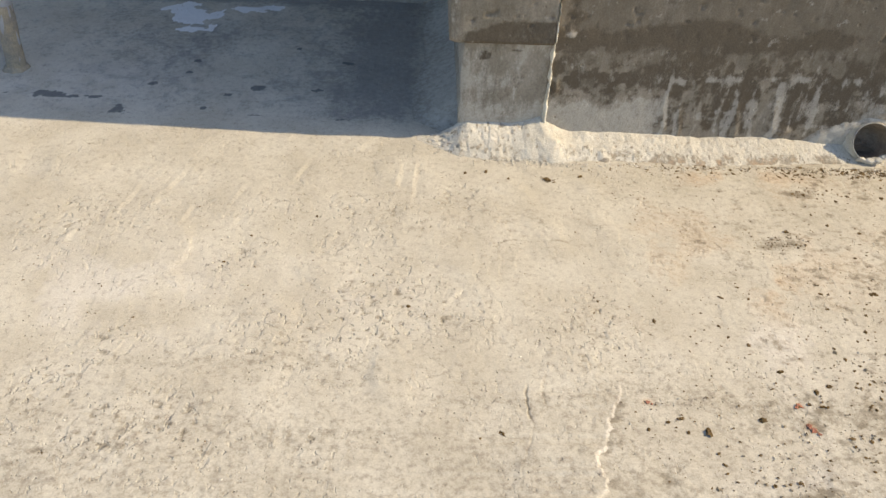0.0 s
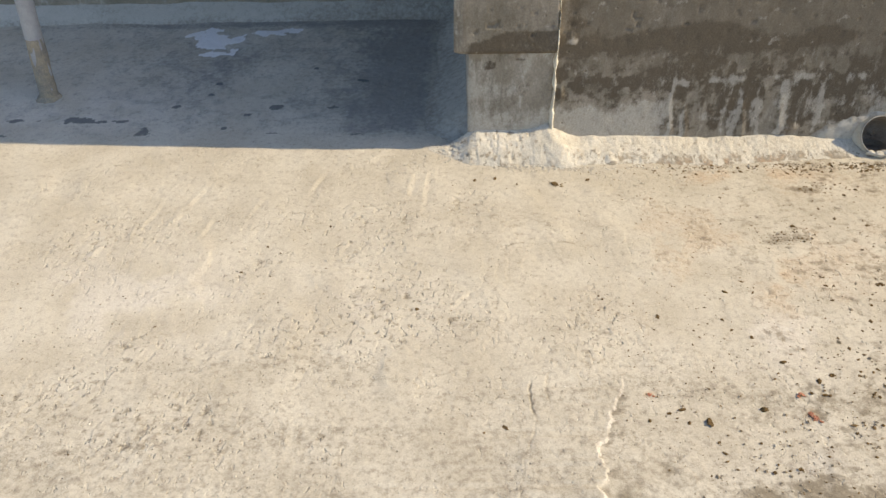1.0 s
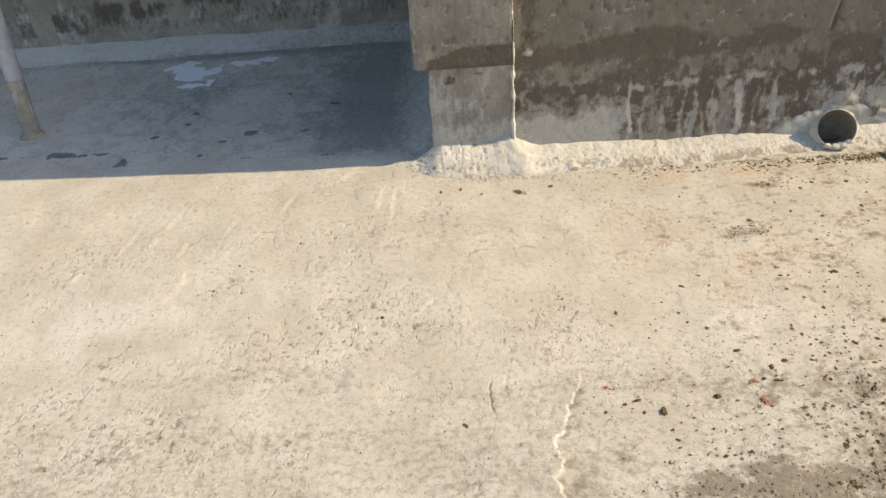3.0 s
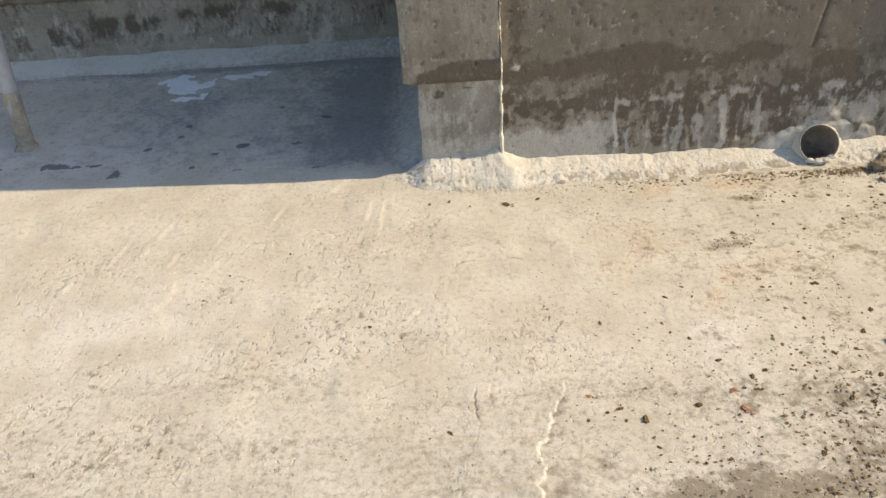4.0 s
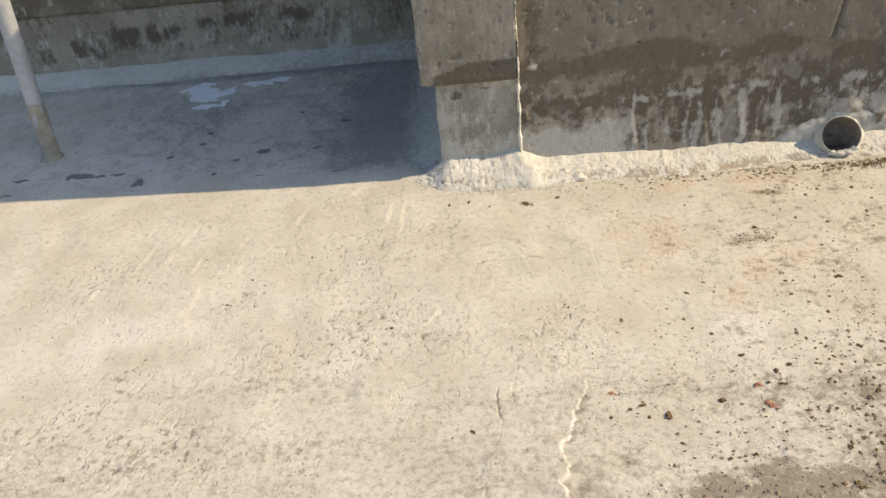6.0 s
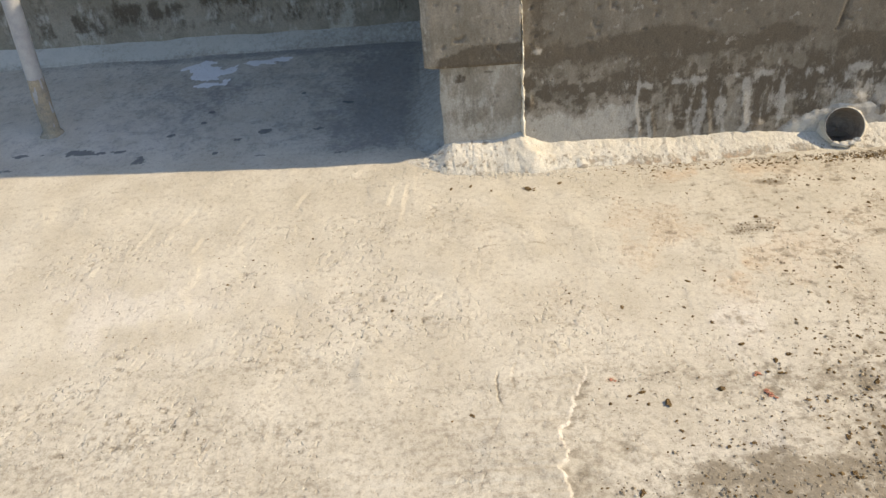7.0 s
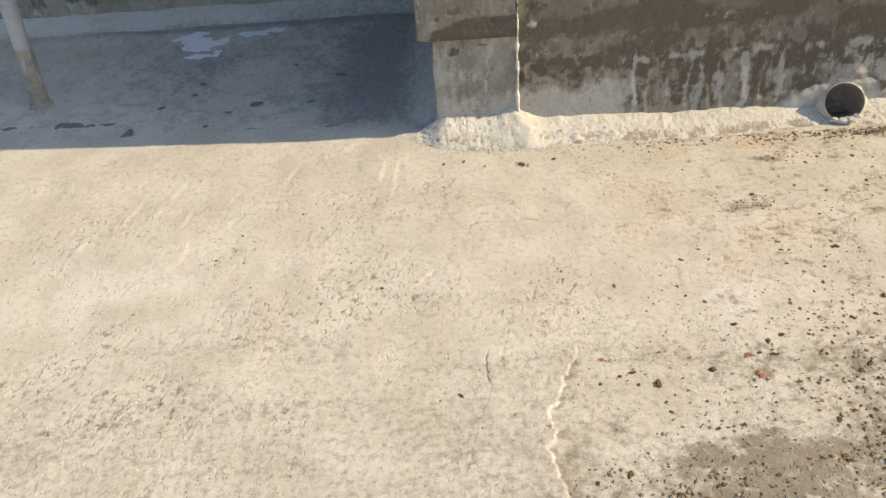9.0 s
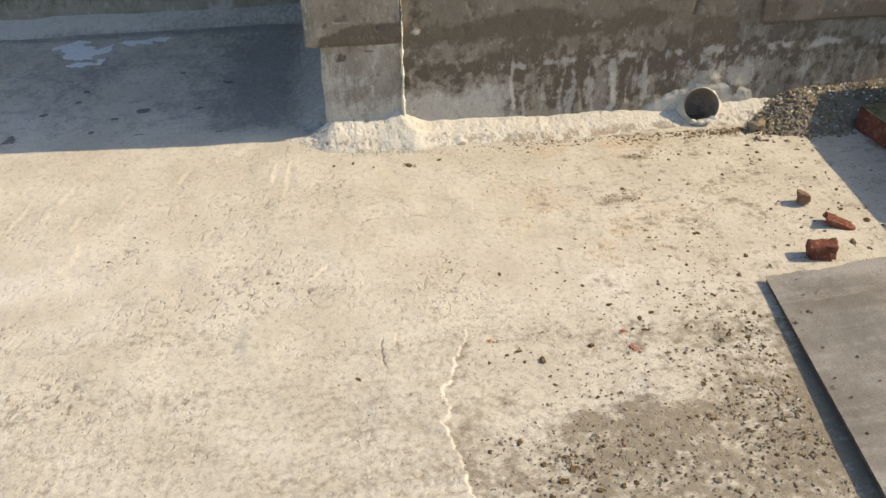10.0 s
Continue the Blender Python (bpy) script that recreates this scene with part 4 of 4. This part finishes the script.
BY_COLUMN = ((0.399, 1.304, 6), (0.186, 1.708, 6), (-0.252, 1.981, 3.5), (-0.308, 1.867, 3.5), (-0.081, 2.076, 3.5), (-0.577, 1.234, 2.5), (-0.523, 1.806, 2.5), (-0.181, 2.434, 4), (-0.29, 1.197, 4), (1.371, 2.182, 5), (1.375, 2.14, 5), (1.49, 2.054, 5), (1.621, 2.092, 4), (1.435, 1.943, 4), (1.472, 1.956, 3), (0.964, 1.981, 4), (0.849, 1.938, 3), (1.186, 1.283, 3.5), (0.906, 1.941, 7), (0.601, 2.289, 9), (0.707, 2.311, 6), (0.35, 2.313, 4.5), (0.483, 2.289, 4), (0.415, 2.322, 5), (1.21, 2.237, 3.5), (0.421, 0.983, 4.5))
BY_PIPE = ((1.625, 2.232, 7), (1.789, 2.218, 7), (1.774, 2.266, 6), (1.643, 2.287, 4.5), (1.934, 2.218, 4.5), (1.98, 2.205, 4.5), (1.748, 2.164, 4.5), (1.779, 2.168, 4.5), (1.881, 2.108, 4.5), (1.62, 2.096, 5.5), (1.615, 2.072, 5), (1.483, 2.075, 4.5), (1.611, 2.018, 3.5), (1.492, 2.13, 3.5), (1.431, 1.793, 5.5), (1.28, 1.73, 4), (1.374, 1.71, 4.5), (1.533, 1.668, 6), (1.481, 1.585, 7), (1.701, 1.888, 4.5), (1.675, 1.7, 5.5), (1.951, 1.968, 5), (1.914, 1.86, 5), (1.871, 1.694, 8.5), (1.905, 1.657, 5.5), (1.965, 1.793, 8))
BY_BOARD = ((1.46, 1.423, 7), (1.471, 1.41, 5), (1.364, 1.353, 6.5), (1.41, 1.336, 6), (1.382, 1.508, 4.5), (1.238, 1.188, 5.5), (1.279, 1.212, 5), (1.325, 1.213, 5.5), (1.309, 1.195, 4.5), (1.217, 1.09, 5.5), (1.219, 1.077, 5), (1.168, 1.087, 4.5), (1.067, 1.047, 5), (0.859, 1.003, 7.5), (0.865, 0.973, 7.5), (0.802, 0.993, 6.5), (0.836, 0.943, 7.5), (0.908, 0.992, 5), (0.9, 0.946, 5.5), (0.912, 0.909, 7), (0.949, 1.028, 5), (0.994, 0.919, 5.5), (0.964, 0.915, 6), (0.803, 0.904, 6), (0.76, 1.062, 6), (0.689, 1.042, 5), (1.386, 1.052, 4), (1.336, 0.998, 4), (1.339, 1.138, 4), (1.06, 0.919, 4.5), (1.142, 0.972, 3.5))
PALE = ((0.855, 0.998, 7), (0.877, 0.911, 5.5), (1.301, 1.071, 6.5), (1.31, 0.984, 4), (1.172, 0.906, 8), (1.201, 0.914, 5), (1.49, 1.406, 4.5), (1.49, 1.337, 4), (0.954, 0.97, 3.5), (0.88, 1.011, 4.5), (1.452, 1.044, 3.5), (1.387, 1.151, 4), (1.207, 0.871, 6.5), (0.98, 0.883, 5), (1.414, 1.148, 4))
for x, y, r in MID_SLAB + BY_COLUMN + BY_PIPE + BY_BOARD:
    lay("pebble", rng.choice(CLODS), x, y, r * 0.00105, "dark earthy pebble on the concrete", "pebble", "pebbles")
for x, y, r in PALE:
    lay("pebble", rng.choice(STONES), x, y, r * 0.0009, "pale grey stone chip on the concrete", "pebble", "pale stone chips")
for n in range(150):
    x = 0.72 + 1.28 * rng.random() ** 0.7
    y = rng.uniform(0.85, 2.36)
    if x > 1.45 and y < 1.6:
        continue
    lay("pebble", rng.choice(CLODS), x, y, 0.001 * rng.uniform(1.5, 4.0), "dark earthy pebble on the concrete", "pebble", "pebbles")
for x, y, r in ((0.743, 1.403, 5), (0.752, 1.398, 3), (1.098, 1.4, 6), (1.09, 1.395, 4), (1.101, 1.34, 6), (1.108, 1.328, 6), (1.118, 1.318, 4)):
    lay("brick_chip", rng.choice(CHIP), x, y, r * 0.001, "tiny red chip of brick on the concrete", "brick chip", "brick chips")


def grit(name, places, mat, label, category):
    """Loose grains, too many and too small to tell apart, joined into one."""
    base = np.array([(1, 0, 0), (0, 1, 0), (-1, 0, 0), (0, -1, 0), (0.2, 0.1, 0.6), (0, 0, -0.4)], float)
    tri = np.array([(0, 1, 4), (1, 2, 4), (2, 3, 4), (3, 0, 4), (1, 0, 5), (2, 1, 5), (3, 2, 5), (0, 3, 5)])
    r0 = np.random.RandomState(7)
    n = len(places)
    spin = r0.uniform(0, 6.28, n)
    v = base[None] * (1 + r0.uniform(-0.35, 0.35, (n, 6, 1))) * places[:, 3][:, None, None]
    c, s = np.cos(spin)[:, None], np.sin(spin)[:, None]
    stretch = r0.uniform(0.8, 1.7, n)[:, None]
    x, y = v[:, :, 0] * stretch, v[:, :, 1]
    v = np.stack([x * c - y * s, x * s + y * c, v[:, :, 2]], -1) + places[:, None, :3]
    me = bpy.data.meshes.new(name)
    me.from_pydata(v.reshape(-1, 3).tolist(), [], (tri[None] + 6 * np.arange(n)[:, None, None]).reshape(-1, 3).tolist())
    return tagged(finish(name, me, mat, smooth=False), label, category, kind="stuff")


r1 = np.random.RandomState(3)


def sprinkle(n, cx, cy, sx, sy, small, big, z=0.0006):
    x, y = r1.normal(cx, sx, n), r1.normal(cy, sy, n)
    r = small + (big - small) * r1.rand(n) ** 3
    return np.stack([x, y, z + r * 0.12, r], 1)


def on_slab(p):
    keep = (p[:, 1] < 2.39) & (p[:, 0] < 2.6) & ~((p[:, 0] > 1.46) & (p[:, 1] < 1.56)) & (p[:, 1] > 0.6)
    return p[keep]


wide = np.stack([r1.uniform(0.65, 2.15, 2600), r1.uniform(0.8, 2.38, 2600), np.full(2600, 0.001), 0.0007 + 0.0023 * r1.rand(2600) ** 2.2], 1)
left = np.stack([r1.uniform(-1.2, 0.65, 800), r1.uniform(0.9, 2.5, 800), np.full(800, 0.001), 0.0007 + 0.0022 * r1.rand(800) ** 3], 1)
grit("dark_grit", on_slab(np.concatenate([wide, left, sprinkle(420, 1.22, 0.98, 0.27, 0.17, 0.0008, 0.005), sprinkle(520, 1.4, 1.22, 0.1, 0.2, 0.001, 0.006), sprinkle(60, 0.61, 1.23, 0.012, 0.03, 0.001, 0.003), sprinkle(130, 0.85, 0.95, 0.14, 0.1, 0.001, 0.004),
                                  sprinkle(900, 1.68, 2.366, 0.28, 0.016, 0.0015, 0.0075), sprinkle(90, 1.1, 2.372, 0.14, 0.01, 0.001, 0.004), sprinkle(130, 0.86, 2.4, 0.1, 0.014, 0.001, 0.004), sprinkle(60, 0.9, 2.36, 0.1, 0.02, 0.001, 0.005), sprinkle(40, 0.565, 2.066, 0.012, 0.01, 0.001, 0.004), sprinkle(40, 0.6, 2.287, 0.014, 0.008, 0.001, 0.004), sprinkle(70, 1.22, 1.99, 0.04, 0.02, 0.001, 0.004), sprinkle(60, 1.36, 2.33, 0.02, 0.014, 0.002, 0.007), sprinkle(140, 1.42, 2.245, 0.045, 0.016, 0.0015, 0.007), sprinkle(120, 1.6, 2.2, 0.16, 0.09, 0.001, 0.005), sprinkle(50, 1.3, 2.02, 0.05, 0.025, 0.001, 0.004), sprinkle(160, 1.95, 1.95, 0.12, 0.2, 0.001, 0.005)])),
     M_CLOD, "dark scattered grit on the concrete", "grit")
grit("brown_grit", on_slab(np.concatenate([sprinkle(1500, 1.22, 0.95, 0.28, 0.17, 0.0006, 0.0036), sprinkle(700, 1.42, 1.25, 0.1, 0.24, 0.0006, 0.0036), sprinkle(300, 0.85, 0.95, 0.14, 0.1, 0.0007, 0.004), sprinkle(1300, 1.66, 2.378, 0.22, 0.016, 0.001, 0.006)])),
     M_SAND, "brown sandy grit on the concrete", "grit")
grit("pale_grit", on_slab(np.concatenate([sprinkle(700, 1.22, 0.98, 0.28, 0.16, 0.0008, 0.0055), sprinkle(420, 1.4, 1.2, 0.1, 0.2, 0.0012, 0.0065), sprinkle(60, 0.87, 0.97, 0.05, 0.04, 0.002, 0.007), sprinkle(160, 1.65, 2.37, 0.25, 0.02, 0.0015, 0.006)])),
     M_STONE, "pale grey stone grit on the concrete", "grit")


def heap_height(x, y):
    return (0.085 * ramp(x, 1.8, 2.05) + 0.02 * ramp(x, 2.12, 2.4)) * (1 - ramp(x, 2.5, 2.7)) * ramp(y, 2.27, 2.48) ** 0.9 * (1 - 0.8 * ramp(x, 2.15, 2.2) * (1 - ramp(y, 2.34, 2.4)))


def build_heap():
    heap = tagged(new("gravel_heap"), "small heap of grey gravel against the parapet", "gravel heap")
    X, Y = np.meshgrid(np.linspace(1.76, 2.75, 130), np.linspace(2.22, 2.51, 50))
    Z = heap_height(X, Y) + (fbm(X * 40, Y * 40, 3, 501) - 0.5) * 0.014 * ramp(heap_height(X, Y), 0.0, 0.02) - 0.004
    sheet("sand_core", X, Y, Z, M_SAND, parent=heap, label="dark gritty sand")
    for k in range(300):
        x, y = rng.uniform(1.82, 2.3), min(2.485, rng.uniform(2.27, 2.5))
        z = float(heap_height(np.array(x), np.array(y)))
        if z < 0.004 and rng.random() < 0.6 or x < 1.8 or (x > 2.17 and y < 2.41):
            continue
        ob = new("stone", rng.choice(STONES))
        r = 0.003 + 0.0075 * rng.random() ** 2
        ob.parent = heap
        ob.matrix_world = pose(x, y, z + r * 0.2, rng.uniform(-40, 40), rng.uniform(-40, 40), rng.uniform(0, 360)) @ Matrix.Diagonal((r * 1.25, r, r, 1))
    ob = new("stone", pebble_mesh("stone", 31.0, M_STONE, 0.9))
    ob.parent = heap
    ob.matrix_world = pose(1.842, 2.37, 0.012, 10, 5, 40) @ Matrix.Diagonal((0.026, 0.022, 0.034, 1))


build_heap()


# crumbs of mortar along the foot of the fillet and over the slab beside the column
crumb_x = np.concatenate([r1.uniform(0.24, 1.7, 500), r1.normal(0.5, 0.16, 700)])
crumbs = np.stack([crumb_x, np.interp(crumb_x, (0.24, 0.45, 0.66, 0.9, 1.7), (2.46, 2.4, 2.37, 2.375, 2.39)) - np.abs(r1.normal(0, 0.022, 1200)) + 0.012, np.full(1200, 0.0015), 0.001 + 0.0035 * r1.rand(1200) ** 3], 1)
stray = np.stack([r1.uniform(-1.2, 1.6, 1500), r1.uniform(0.9, 2.48, 1500), np.full(1500, 0.0012), 0.0009 + 0.0032 * r1.rand(1500) ** 4], 1)
grit("mortar_crumbs", np.concatenate([crumbs, stray[~((stray[:, 0] > 1.45) & (stray[:, 1] < 1.6))]]), M_MORTAR, "cream crumbs of mortar along the fillet", "grit")

# grains over the heap
hx, hy = r1.uniform(1.79, 2.55, 3600), 2.5 - np.abs(r1.normal(0, 0.1, 3600))
hz = heap_height(hx, hy)
grains = np.stack([hx, hy, hz, 0.0015 + 0.0045 * r1.rand(3600) ** 2], 1)
grains = grains[((hz > 0.006) | (r1.rand(3600) < 0.25)) & ~((hx > 2.16) & (hy < 2.36))]
grit("gravel", grains[::2], M_STONE, "grey fine gravel strewn over the heap", "gravel")
grit("gravel", grains[1::2], M_SAND, "dark fine gravel strewn over the heap", "gravel")

# dust and grains on the board
bu, bv = r1.uniform(0.01, 0.5, 170), r1.uniform(-0.9, -0.01, 170)
corner, along = Vector((1.541, 1.546, 0.0)), (Vector((1.541, 1.546, 0.0)) - Vector((1.492, 0.80, 0.016))).normalized()
across = Vector((1, -0.09, 0.17))
across = (across - across.dot(along) * along).normalized()
lifted = across.cross(along) * 0.0195
on_board = np.stack([corner[k] + across[k] * bu + along[k] * bv + lifted[k] for k in range(3)] + [0.001 + 0.004 * r1.rand(170) ** 3], 1)
grit("board_grit", on_board, M_CLOD, "brown grit lying on the plywood board", "grit")
grit("gravel", grains[::9] + np.array([0.004, 0.003, 0.002, 0.0005]), M_PALE, "pale stone flecks strewn over the heap", "gravel")
